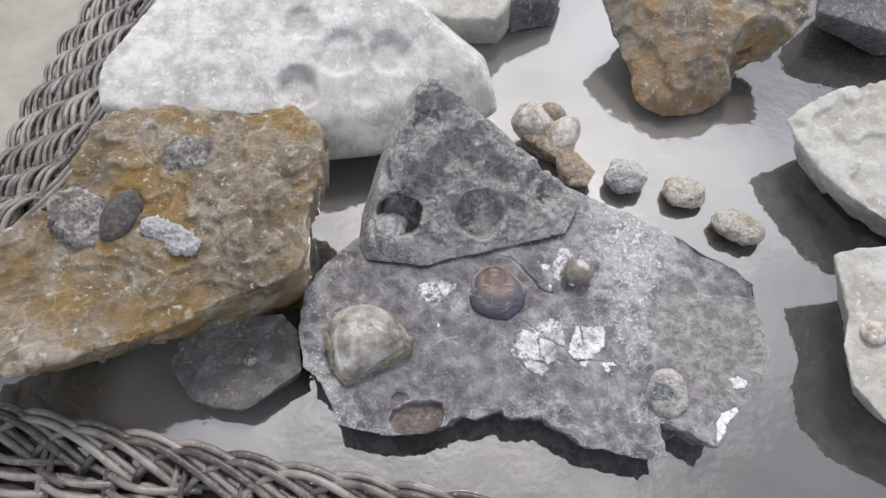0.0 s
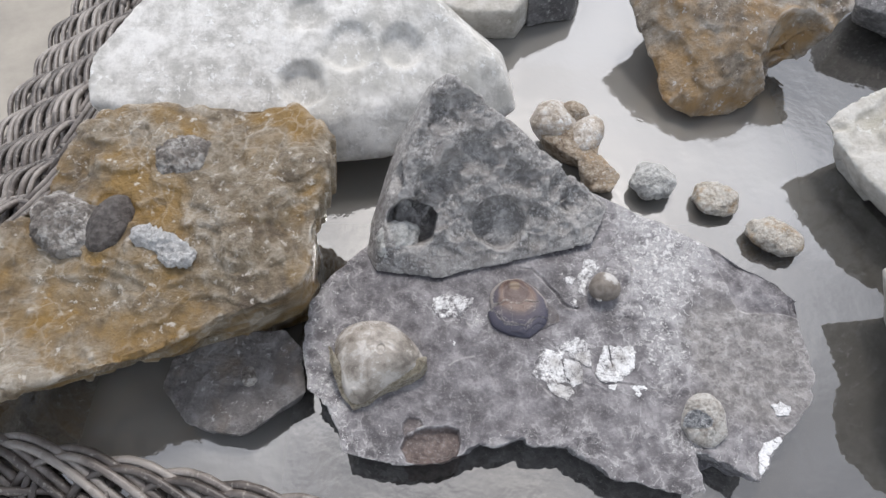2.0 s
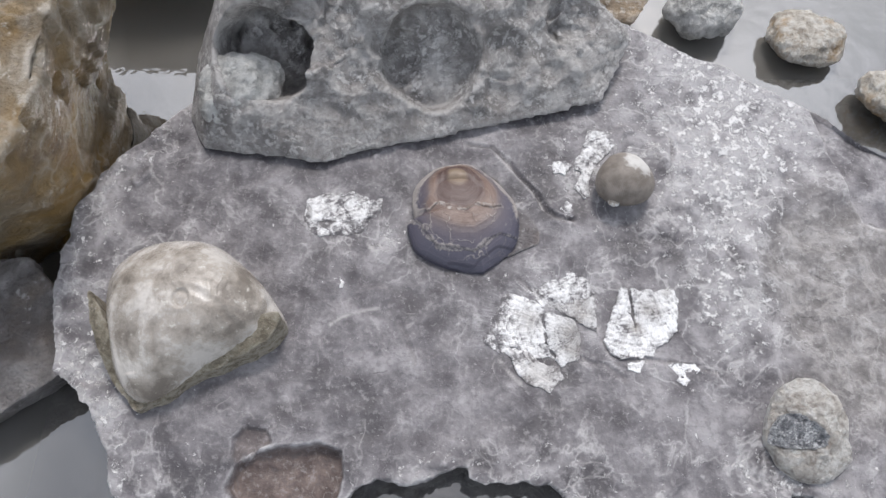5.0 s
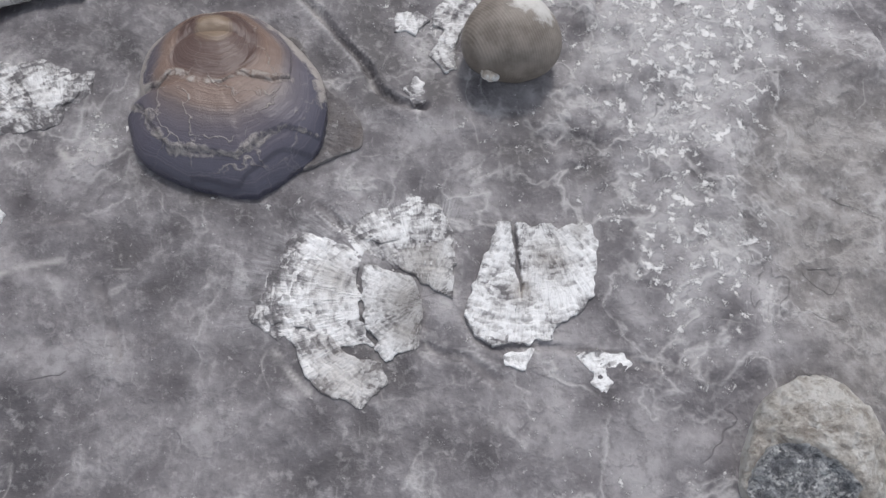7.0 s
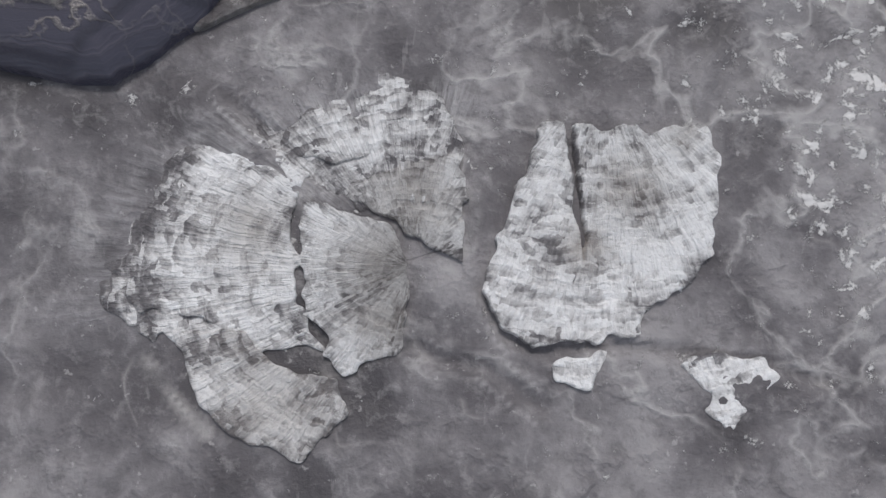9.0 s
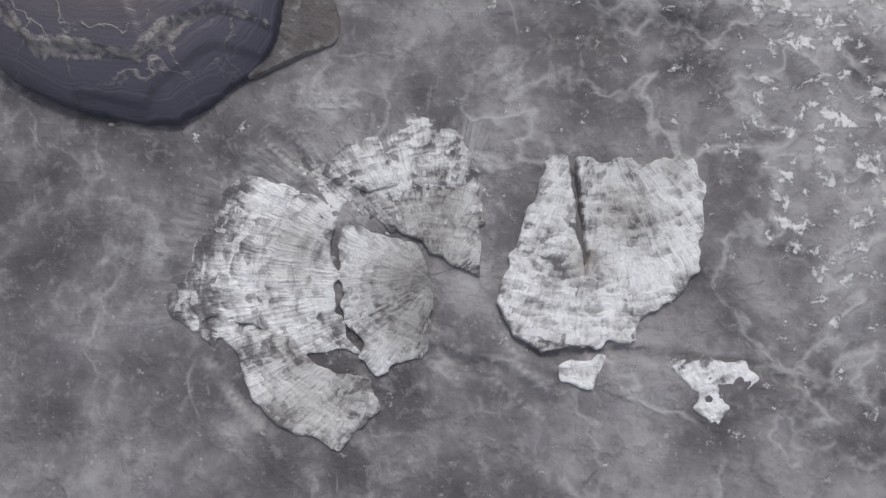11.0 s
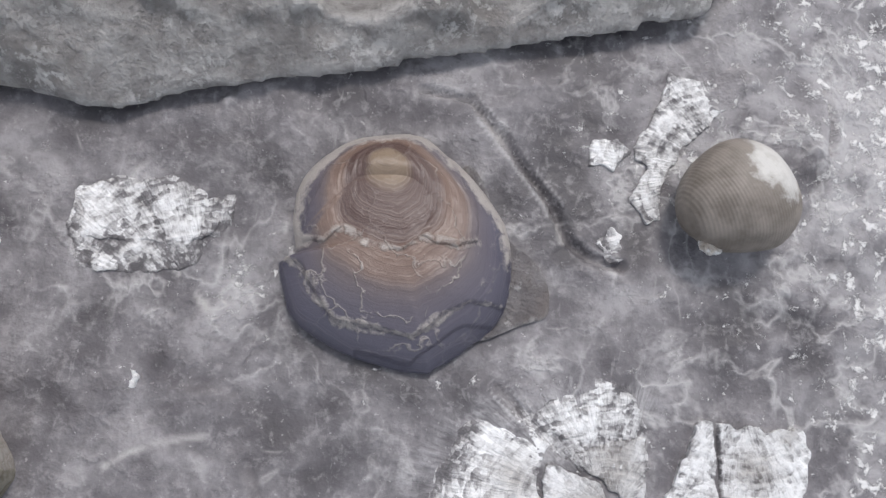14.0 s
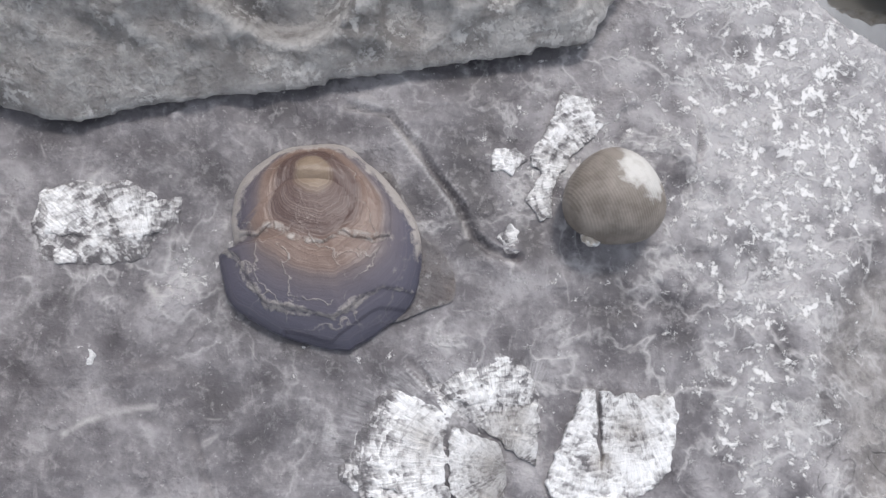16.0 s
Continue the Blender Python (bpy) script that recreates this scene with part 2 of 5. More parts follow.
def slab_material():
    """Violet-grey limestone under a patchy white film, with flecks, a warm rough patch and faint shell fans.
    The mesh carries the places of film, patch, hollow and lines as the layer "marks"."""
    mat, t, b, co = base_material("slab_limestone")
    marks = nd(t, "Attribute", attribute_name="marks")
    sep = nd(t, "SeparateColor", {0: marks.outputs["Color"]})
    film, warm, hollow, line = sep.outputs[0], sep.outputs[1], sep.outputs[2], marks.outputs["Alpha"]
    wv = nd(t, "TexNoise", {"Vector": co, "Scale": 45.0, "Detail": 1}).outputs["Color"]
    warp = nd(t, "VectorMath", {0: co, 1: nd(t, "VectorMath", {0: wv, "Scale": 0.012}, operation="SCALE").outputs[0]}, operation="ADD").outputs[0]
    cloud = tex(t, warp, 62, 4, 0.5, 0.25)
    small = tex(t, co, 190, 6, 0.6, 0.15)
    grain = tex(t, co, 1500, 4, 0.65)
    # dark rounded blots between paler seams
    blot = nd(t, "TexVoronoi", {"Vector": warp, "Scale": 150.0, "Smoothness": 0.55}, feature="SMOOTH_F1").outputs["Distance"]
    # thin film lowers the tone too, so the painted near-left shade shows
    tone = maths(t, "ADD", maths(t, "MULTIPLY_ADD", film, 0.08, 0.065), maths(t, "ADD", maths(t, "MULTIPLY", cloud, 0.44), maths(t, "ADD", maths(t, "MULTIPLY", blot, 0.19), maths(t, "MULTIPLY", small, 0.2))))
    col = ramp(t, tone, [(0.41, (0.072, 0.066, 0.07)), (0.47, (0.122, 0.113, 0.119)), (0.53, (0.18, 0.169, 0.175)), (0.6, (0.28, 0.266, 0.27))])
    rough = ramp(t, small, [(0.38, (0.15, 0.138, 0.13)), (0.5, (0.215, 0.2, 0.19)), (0.62, (0.33, 0.31, 0.295))])
    webl = maths(t, "MULTIPLY", veins(t, co, 95, 0.035, 5, 0.6), ramp(t, cloud, [(0.42, grey(0.1)), (0.6, grey(0.6))]))
    rough = mix(t, webl, rough, (0.38, 0.362, 0.34))
    col = mix(t, warm, col, rough)
    col = mix(t, hollow, col, ramp(t, small, [(0.4, (0.085, 0.062, 0.055)), (0.62, (0.17, 0.13, 0.115))]))
    # soft white film, then sharp flecks where it is thick
    f1 = maths(t, "ADD", film, maths(t, "ADD", maths(t, "MULTIPLY", maths(t, "SUBTRACT", small, 0.5), 1.1), maths(t, "MULTIPLY", maths(t, "SUBTRACT", blot, 0.38), 0.6)))
    col = mix(t, ramp(t, f1, [(0.5, grey(0)), (0.78, grey(0.24)), (1.0, grey(0.6))]), col, (0.45, 0.435, 0.435))
    net = maths(t, "MULTIPLY", veins(t, warp, 85, 0.03, 4, 0.55), ramp(t, f1, [(0.12, grey(0)), (0.55, grey(0.55))]))
    col = mix(t, maths(t, "MULTIPLY", net, maths(t, "SUBTRACT", 1.0, hollow)), col, (0.52, 0.505, 0.495))
    # fine mottling and short scuffs
    fine = tex(t, co, 620, 5, 0.7, 0.2)
    col = mix(t, ramp(t, fine, [(0.36, grey(0.4)), (0.48, grey(0))]), col, (0.085, 0.079, 0.083))
    col = mix(t, ramp(t, fine, [(0.52, grey(0)), (0.66, grey(0.4))]), col, (0.36, 0.345, 0.345))
    long = nd(t, "VectorMath", {0: warp, 1: (900.0, 190.0, 300.0)}, operation="MULTIPLY").outputs[0]
    scuff = maths(t, "MULTIPLY", ramp(t, tex(t, long, 1.0, 4, 0.6), [(0.64, grey(0)), (0.7, grey(0.25))]), maths(t, "SUBTRACT", 1.0, hollow))
    col = mix(t, scuff, col, (0.42, 0.405, 0.4))
    fl = tex(t, co, 470, 7, 0.76, 0.35)
    speck = ramp(t, tex(t, co, 1100, 3, 0.6), [(0.67, grey(0)), (0.71, grey(0.4))])
    speck = maths(t, "MULTIPLY", speck, maths(t, "SUBTRACT", 1.0, hollow))
    f2 = maths(t, "ADD", maths(t, "MULTIPLY", film, 0.175), fl)
    fleck = ramp(t, f2, [(0.675, grey(0)), (0.715, grey(0.9))])
    col = mix(t, speck, col, (0.5, 0.485, 0.475))
    col = mix(t, fleck, col, (0.7, 0.685, 0.67))
    # thin pale scratches and hairline cracks
    scl = maths(t, "MULTIPLY", veins(t, warp, 48, 0.006, 3, 0.5), ramp(t, tex(t, co, 110, 3), [(0.56, grey(0)), (0.63, grey(0.3))]))
    shifted = nd(t, "VectorMath", {0: warp, 1: (0.3, 0.1, 0.0)}, operation="ADD").outputs[0]
    dark = maths(t, "MULTIPLY", veins(t, shifted, 26, 0.004, 4, 0.55), ramp(t, tex(t, co, 80, 3), [(0.57, grey(0)), (0.64, grey(0.4))]))
    col = mix(t, dark, col, (0.06, 0.055, 0.058))
    col = mix(t, scl, col, (0.5, 0.48, 0.46))
    # the faint print of a fan-shaped shell
    off = nd(t, "VectorMath", {0: co, 1: (0.0583, 0.141, 0.0)}, operation="SUBTRACT").outputs[0]
    o = nd(t, "SeparateXYZ", {0: off})
    ang = maths(t, "ARCTAN2", o.outputs[0], o.outputs[1])
    flat = nd(t, "VectorMath", {0: off, 1: (1.0, 1.7, 0.0)}, operation="MULTIPLY").outputs[0]
    rad = nd(t, "VectorMath", {0: flat}, operation="LENGTH").outputs["Value"]
    rw = maths(t, "ADD", rad, maths(t, "MULTIPLY", maths(t, "SUBTRACT", cloud, 0.5), 0.012))
    polar = nd(t, "CombineXYZ", {0: maths(t, "MULTIPLY", maths(t, "ADD", ang, maths(t, "MULTIPLY", small, 0.04)), 45.0), 1: maths(t, "MULTIPLY", rad, 200.0), 2: 3.0}).outputs[0]
    ribs = maths(t, "MULTIPLY", maths(t, "SUBTRACT", tex(t, polar, 1.0, 3, 0.6), 0.5), 4.0)
    zone = maths(t, "MULTIPLY", ramp(t, maths(t, "MULTIPLY", rw, 20.0), [(0.14, grey(0)), (0.22, grey(1)), (0.47, grey(1)), (0.58, grey(0))]),
                 ramp(t, maths(t, "MULTIPLY_ADD", ang, -0.25, 0.5), [(0.38, grey(0)), (0.45, grey(1)), (0.93, grey(1)), (0.98, grey(0))]))
    zone = maths(t, "MULTIPLY", zone, ramp(t, small, [(0.4, grey(0.1)), (0.6, grey(1))]))
    fan = maths(t, "MULTIPLY", zone, maths(t, "MULTIPLY_ADD", ribs, 0.5, 0.3))
    worn = ramp(t, nd(t, "NewGeometry").outputs["Pointiness"], [(0.515, grey(0)), (0.57, grey(0.7))])
    col = mix(t, maths(t, "MULTIPLY", worn, ramp(t, small, [(0.42, grey(0.1)), (0.56, grey(1))])), col, (0.55, 0.535, 0.53))
    col = mix(t, fan, col, (0.54, 0.53, 0.53))
    col = mix(t, line, col, (0.5, 0.48, 0.46))
    t.links.new(col, b.inputs["Base Color"])
    t.links.new(ramp(t, cloud, [(0.4, grey(0.5)), (0.6, grey(0.8))]), b.inputs["Roughness"])
    b.inputs["Specular IOR Level"].default_value = 0.4
    bump(t, b, [(cloud, 0.22, 0.004), (small, 0.3, 0.0016), (net, 0.4, 0.0005), (fleck, 0.6, 0.0006), (f1, 0.35, 0.0005), (scl, 0.2, 0.0004), (maths(t, "MULTIPLY", dark, -1.0), 0.6, 0.0007), (maths(t, "MULTIPLY", zone, ribs), 0.3, 0.0003), (webl, 0.4, 0.0006), (fine, 0.3, 0.0006), (grain, 0.18, 0.0003)])
    return mat


slab_mat = slab_material()
edge_mat = rock_material("grey_shell_edge", (0.105, 0.096, 0.098), (0.145, 0.133, 0.135), (0.2, 0.186, 0.186), 90, (0.36, 0.345, 0.335), 0.6, (0.13, 0.112, 0.105), 0.55, 0.6, 700, 0.6)
tri_mat = rock_material("pitted_limestone", (0.245, 0.229, 0.219), (0.345, 0.326, 0.313), (0.46, 0.441, 0.425), 75, (0.62, 0.6, 0.58), 0.56, (0.185, 0.172, 0.165), 0.64, 0.7, 420, 0.8, wear=(0.505, 0.56, 0.75))
boulder_mat = rock_material("chalky_boulder", (0.44, 0.425, 0.395), (0.6, 0.58, 0.545), (0.74, 0.72, 0.685), 30, (0.82, 0.81, 0.785), 0.6, (0.42, 0.405, 0.37), 0.6, 0.2, 500, 0.8)
ochre_mat = rock_material("ochre_stone", (0.125, 0.094, 0.064), (0.225, 0.178, 0.12), (0.35, 0.3, 0.235), 30, (0.62, 0.57, 0.5), 0.62, (0.21, 0.13, 0.043), 0.515, 0.6, 400, 0.38, 0.35)
grey_mat = rock_material("dark_grey_stone", (0.1, 0.095, 0.097), (0.155, 0.15, 0.152), (0.24, 0.234, 0.232), 50, (0.5, 0.49, 0.48), 0.6, None, 0.5, 0.6, 500, 0.55)
pebble_mat = rock_material("brown_grey_stone", (0.13, 0.118, 0.114), (0.195, 0.18, 0.174), (0.29, 0.273, 0.264), 38, (0.5, 0.48, 0.46), 0.62, (0.16, 0.13, 0.105), 0.6, 0.7, 450, 0.55)
orange_mat = rock_material("orange_stone", (0.16, 0.128, 0.098), (0.265, 0.222, 0.172), (0.39, 0.35, 0.3), 32, (0.58, 0.54, 0.5), 0.62, (0.27, 0.172, 0.08), 0.53, 0.5, 400, 0.7)
pale_mat = rock_material("pale_limestone", (0.36, 0.338, 0.295), (0.46, 0.436, 0.392), (0.56, 0.54, 0.5), 25, (0.66, 0.65, 0.61), 0.62, (0.34, 0.32, 0.26), 0.66, 0.35, 400, 0.85)
fossil_mat = rock_material("weathered_shell", (0.36, 0.31, 0.25), (0.58, 0.53, 0.455), (0.76, 0.73, 0.67), 140, (0.7, 0.68, 0.63), 0.58, (0.34, 0.24, 0.14), 0.58, 0.8, 900, 0.6)
grey_fossil_mat = rock_material("grey_shell", (0.33, 0.325, 0.31), (0.53, 0.525, 0.5), (0.7, 0.695, 0.67), 110, (0.68, 0.67, 0.64), 0.58, None, 0.5, 0.7, 900, 0.5)

oyster_mat = rock_material("tan_shell", (0.2, 0.145, 0.1), (0.4, 0.32, 0.235), (0.62, 0.545, 0.455), 80, (0.66, 0.62, 0.56), 0.6, (0.36, 0.27, 0.18), 0.58, 0.8, 700, 0.6)
layer_mat = rock_material("cream_shell", (0.4, 0.33, 0.26), (0.64, 0.575, 0.5), (0.8, 0.765, 0.72), 60, (0.85, 0.84, 0.82), 0.55, (0.4, 0.3, 0.2), 0.57, 0.6, 700, 0.3)
chalk_mat = rock_material("chalky_fossil", (0.17, 0.147, 0.13), (0.3, 0.267, 0.238), (0.48, 0.443, 0.405), 45, (0.7, 0.665, 0.625), 0.54, None, 0.5, 0.9, 800, 0.85)
dark_shell_mat = rock_material("dark_shell", (0.078, 0.066, 0.06), (0.12, 0.104, 0.096), (0.19, 0.168, 0.155), 120, (0.4, 0.38, 0.36), 0.68, None, 0.5, 0.6, 900, 0.5)
white_shell_mat = rock_material("white_shell", (0.45, 0.44, 0.43), (0.62, 0.61, 0.6), (0.74, 0.73, 0.72), 150, (0.8, 0.8, 0.79), 0.58, None, 0.5, 0.9, 900, 0.7)


def glass_material():
    mat, t, b, co = base_material("tinted_table_glass")
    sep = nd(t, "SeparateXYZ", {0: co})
    # back and left zones painted paler: reflected brightness and the ground seen through
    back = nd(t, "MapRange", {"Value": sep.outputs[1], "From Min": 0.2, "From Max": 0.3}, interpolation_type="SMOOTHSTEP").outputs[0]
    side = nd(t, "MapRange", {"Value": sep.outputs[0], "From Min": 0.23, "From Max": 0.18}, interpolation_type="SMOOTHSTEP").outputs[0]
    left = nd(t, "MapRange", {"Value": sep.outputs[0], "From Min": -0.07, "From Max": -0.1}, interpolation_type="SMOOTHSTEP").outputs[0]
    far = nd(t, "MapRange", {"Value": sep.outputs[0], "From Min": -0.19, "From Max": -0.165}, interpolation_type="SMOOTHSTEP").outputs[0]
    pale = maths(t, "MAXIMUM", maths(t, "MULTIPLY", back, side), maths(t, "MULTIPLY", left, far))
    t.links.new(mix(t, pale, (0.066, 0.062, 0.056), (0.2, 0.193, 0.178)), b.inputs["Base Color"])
    b.inputs["Roughness"].default_value = 0.03
    b.inputs["IOR"].default_value = 2.9
    bump(t, b, [(tex(t, co, 15, 2, 0.5), 0.22, 0.005), (tex(t, co, 170, 2, 0.5), 0.11, 0.001)])
    return mat


glass_mat = glass_material()


def wicker_material():
    mat, t, b, co = base_material("grey_willow")
    n = tex(t, co, 60, 5, 0.6)
    s = tex(t, co, 420, 4, 0.6)
    tone = nd(t, "ObjectInfo").outputs["Random"]
    v = maths(t, "ADD", maths(t, "MULTIPLY", n, 0.7), maths(t, "MULTIPLY", tone, 0.25))
    col = ramp(t, v, [(0.36, (0.07, 0.059, 0.053)), (0.48, (0.155, 0.133, 0.119)), (0.6, (0.3, 0.27, 0.245))])
    col = mix(t, ramp(t, s, [(0.58, grey(0)), (0.66, grey(0.5))]), col, (0.42, 0.39, 0.35))
    t.links.new(col, b.inputs["Base Color"])
    b.inputs["Roughness"].default_value = 0.4
    bump(t, b, [(s, 0.5, 0.0006)])
    return mat


wicker_mat = wicker_material()


def plain(name, col, rough=0.8, scale=30, spread=0.12, relief=0.3):
    mat, t, b, co = base_material(name)
    n = tex(t, co, scale, 6, 0.6)
    lo, hi = tuple(c * (1 - spread) for c in col), tuple(min(1, c * (1 + spread)) for c in col)
    t.links.new(ramp(t, n, [(0.35, lo), (0.65, hi)]), b.inputs["Base Color"])
    b.inputs["Roughness"].default_value = rough
    bump(t, b, [(tex(t, co, scale * 8, 5, 0.6), relief, 0.002)])
    return mat


paving_mat = plain("cream_paving", (0.34, 0.31, 0.265), 0.9, 14, 0.12, 0.2)


def shell_flake_material():
    """White shell with fine ribs that fan out from the hinge, crossed by growth bands, worn through where its layer "marks" is low."""
    mat, t, b, co = base_material("white_fossil_shell")
    marks = nd(t, "SeparateColor", {0: nd(t, "Attribute", attribute_name="marks").outputs["Color"]})
    cover, cream = marks.outputs[0], marks.outputs[1]
    sep = nd(t, "SeparateXYZ", {0: co})
    ang = maths(t, "ARCTAN2", sep.outputs[1], maths(t, "MULTIPLY", sep.outputs[0], -1.0))
    rad = nd(t, "VectorMath", {0: nd(t, "VectorMath", {0: co, 1: (1.0, 1.25, 0.0)}, operation="MULTIPLY").outputs[0]}, operation="LENGTH").outputs["Value"]
    n1 = tex(t, co, 260, 6, 0.66, 0.2)
    n2 = tex(t, co, 1100, 4, 0.66, 0.3)
    a2 = maths(t, "ADD", ang, maths(t, "MULTIPLY", n1, 0.07))
    r2 = maths(t, "ADD", rad, maths(t, "MULTIPLY", n1, 0.003))
    polar = nd(t, "CombineXYZ", {0: maths(t, "MULTIPLY", a2, 60.0), 1: maths(t, "MULTIPLY", r2, 260.0), 2: 0.0}).outputs[0]
    ribs = maths(t, "MULTIPLY", maths(t, "SUBTRACT", tex(t, polar, 1.0, 3, 0.6), 0.5), 4.0)
    bands = nd(t, "TexNoise", {"W": maths(t, "MULTIPLY", r2, 1000.0), "Scale": 1.0, "Detail": 3.0, "Roughness": 0.6}, noise_dimensions="1D").outputs[0]
    # small squarish gaps between ribs and bands
    grid = nd(t, "CombineXYZ", {0: maths(t, "MULTIPLY", a2, 19.0), 1: maths(t, "MULTIPLY", r2, 1300.0), 2: 0.0}).outputs[0]
    chip = nd(t, "TexVoronoi", {"Vector": grid, "Scale": 1.0, "Randomness": 0.8}, distance="CHEBYCHEV").outputs["Color"]
    chip = nd(t, "SeparateColor", {0: chip}).outputs[0]
    v = maths(t, "ADD", cover, maths(t, "MULTIPLY", maths(t, "SUBTRACT", n1, 0.5), 2.3))
    v = maths(t, "ADD", v, maths(t, "MULTIPLY", maths(t, "SUBTRACT", chip, 0.5), 0.5))
    v = maths(t, "ADD", v, maths(t, "MULTIPLY", ribs, 0.13))
    v = maths(t, "ADD", v, maths(t, "MULTIPLY", maths(t, "SUBTRACT", bands, 0.5), 0.5))
    v = maths(t, "ADD", v, maths(t, "MULTIPLY", maths(t, "SUBTRACT", n2, 0.5), 0.5))
    stone_col = ramp(t, n1, [(0.38, (0.115, 0.107, 0.112)), (0.62, (0.2, 0.188, 0.19))])
    col = ramp(t, v, [(0.28, (0.25, 0.24, 0.242)), (0.5, (0.45, 0.437, 0.433)), (0.72, (0.7, 0.688, 0.68)), (1.0, (0.87, 0.863, 0.855))])
    col = mix(t, ramp(t, v, [(0.12, grey(1)), (0.42, grey(0))]), col, stone_col)
    col = mix(t, maths(t, "MULTIPLY", cream, 0.75), col, ramp(t, maths(t, "ADD", maths(t, "MULTIPLY", n1, 0.6), maths(t, "MULTIPLY", bands, 0.4)), [(0.36, (0.16, 0.14, 0.128)), (0.52, (0.28, 0.25, 0.225)), (0.64, (0.46, 0.42, 0.38))]))
    t.links.new(col, b.inputs["Base Color"])
    b.inputs["Roughness"].default_value = 0.6
    bump(t, b, [(ribs, 0.35, 0.0003), (bands, 0.2, 0.0005), (v, 0.5, 0.0006), (n2, 0.4, 0.0004)])
    return mat


flake_mat = shell_flake_material()


def valve_material(name):
    """A shell valve coloured from its beak to its rim in growth lines, with pale cracks. The mesh carries the way to the rim, crust and crack zone as "marks"."""
    mat, t, b, co = base_material(name)
    marks = nd(t, "SeparateColor", {0: nd(t, "Attribute", attribute_name="marks").outputs["Color"]})
    way, crust, zone = marks.outputs[0], marks.outputs[1], marks.outputs[2]
    wob = tex(t, co, 170, 4, 0.6)
    k = maths(t, "ADD", way, maths(t, "MULTIPLY", maths(t, "SUBTRACT", wob, 0.5), 0.09))
    col = ramp(t, k, [(0.0, (0.25, 0.19, 0.135)), (0.15, (0.2, 0.145, 0.1)), (0.21, (0.085, 0.05, 0.043)), (0.41, (0.08, 0.046, 0.04)), (0.48, (0.17, 0.11, 0.085)), (0.59, (0.185, 0.13, 0.108)), (0.65, (0.13, 0.105, 0.106)), (0.74, (0.115, 0.1, 0.116)), (0.86, (0.09, 0.083, 0.108)), (1.0, (0.056, 0.055, 0.08))])
    lines = nd(t, "TexNoise", {"W": maths(t, "MULTIPLY", k, 85.0), "Scale": 1.0, "Detail": 4.0, "Roughness": 0.65}, noise_dimensions="1D").outputs[0]
    both = maths(t, "MULTIPLY", maths(t, "SUBTRACT", lines, 0.5), 4.0)
    tan = mix(t, ramp(t, k, [(0.6, grey(0)), (0.7, grey(1))]), (0.3, 0.24, 0.2), (0.15, 0.133, 0.155))
    col = mix(t, ramp(t, maths(t, "MULTIPLY_ADD", both, 0.4, 0.5), [(0.5, grey(0)), (0.9, grey(0.42))]), col, tan)
    col = mix(t, ramp(t, maths(t, "MULTIPLY_ADD", both, -0.4, 0.5), [(0.6, grey(0)), (0.95, grey(0.3))]), col, (0.06, 0.045, 0.045))
    # pale cracks
    wv = nd(t, "TexNoise", {"Vector": co, "Scale": 420.0, "Detail": 4}).outputs["Color"]
    bent = nd(t, "VectorMath", {0: co, 1: nd(t, "VectorMath", {0: wv, "Scale": 0.0042}, operation="SCALE").outputs[0]}, operation="ADD").outputs[0]
    cell = nd(t, "TexVoronoi", {"Vector": bent, "Scale": 120.0}, feature="DISTANCE_TO_EDGE").outputs["Distance"]
    patch = ramp(t, tex(t, co, 230, 4, 0.65), [(0.42, grey(0)), (0.54, grey(1))])
    crack = maths(t, "MULTIPLY", maths(t, "MULTIPLY", ramp(t, cell, [(0.0, grey(0.85)), (0.022, grey(0))]), patch), zone)
    col = mix(t, crack, col, (0.4, 0.36, 0.33))
    chalk = ramp(t, maths(t, "ADD", crust, maths(t, "MULTIPLY", maths(t, "SUBTRACT", tex(t, co, 600, 5, 0.7, 0.3), 0.5), 1.6)), [(0.45, grey(0)), (0.75, grey(0.8))])
    col = mix(t, chalk, col, (0.42, 0.38, 0.345))
    t.links.new(col, b.inputs["Base Color"])
    b.inputs["Roughness"].default_value = 0.36
    bump(t, b, [(both, 0.2, 0.0003), (crack, 0.5, 0.0006), (chalk, 0.5, 0.0005), (tex(t, co, 900, 4), 0.25, 0.0004)])
    return mat


brown_mat = valve_material("brown_valve")
slate_mat = valve_material("slate_valve")


def ball_material():
    mat, t, b, co = base_material("olive_ribbed_shell")
    sep = nd(t, "SeparateXYZ", {0: co})
    ribs = maths(t, "SINE", maths(t, "MULTIPLY", maths(t, "ADD", sep.outputs[0], maths(t, "MULTIPLY", sep.outputs[1], 0.55)), 14000.0))
    n = tex(t, co, 300, 5, 0.6)
    col = ramp(t, n, [(0.4, (0.14, 0.118, 0.098)), (0.6, (0.215, 0.186, 0.16))])
    off = nd(t, "VectorMath", {0: co, 1: (0.0035, 0.0045, 0.0055)}, operation="SUBTRACT").outputs[0]
    d = nd(t, "VectorMath", {0: off}, operation="LENGTH").outputs["Value"]
    d = maths(t, "ADD", d, maths(t, "MULTIPLY", maths(t, "SUBTRACT", n, 0.5), 0.014))
    chalk = ramp(t, maths(t, "MULTIPLY", d, 100.0), [(0.24, grey(0.85)), (0.4, grey(0.55)), (0.52, grey(0))])
    col = mix(t, chalk, col, (0.56, 0.545, 0.52))
    t.links.new(col, b.inputs["Base Color"])
    b.inputs["Roughness"].default_value = 0.55
    bump(t, b, [(ribs, 0.14, 0.0002), (n, 0.3, 0.0008)])
    return mat


ball_mat = ball_material()


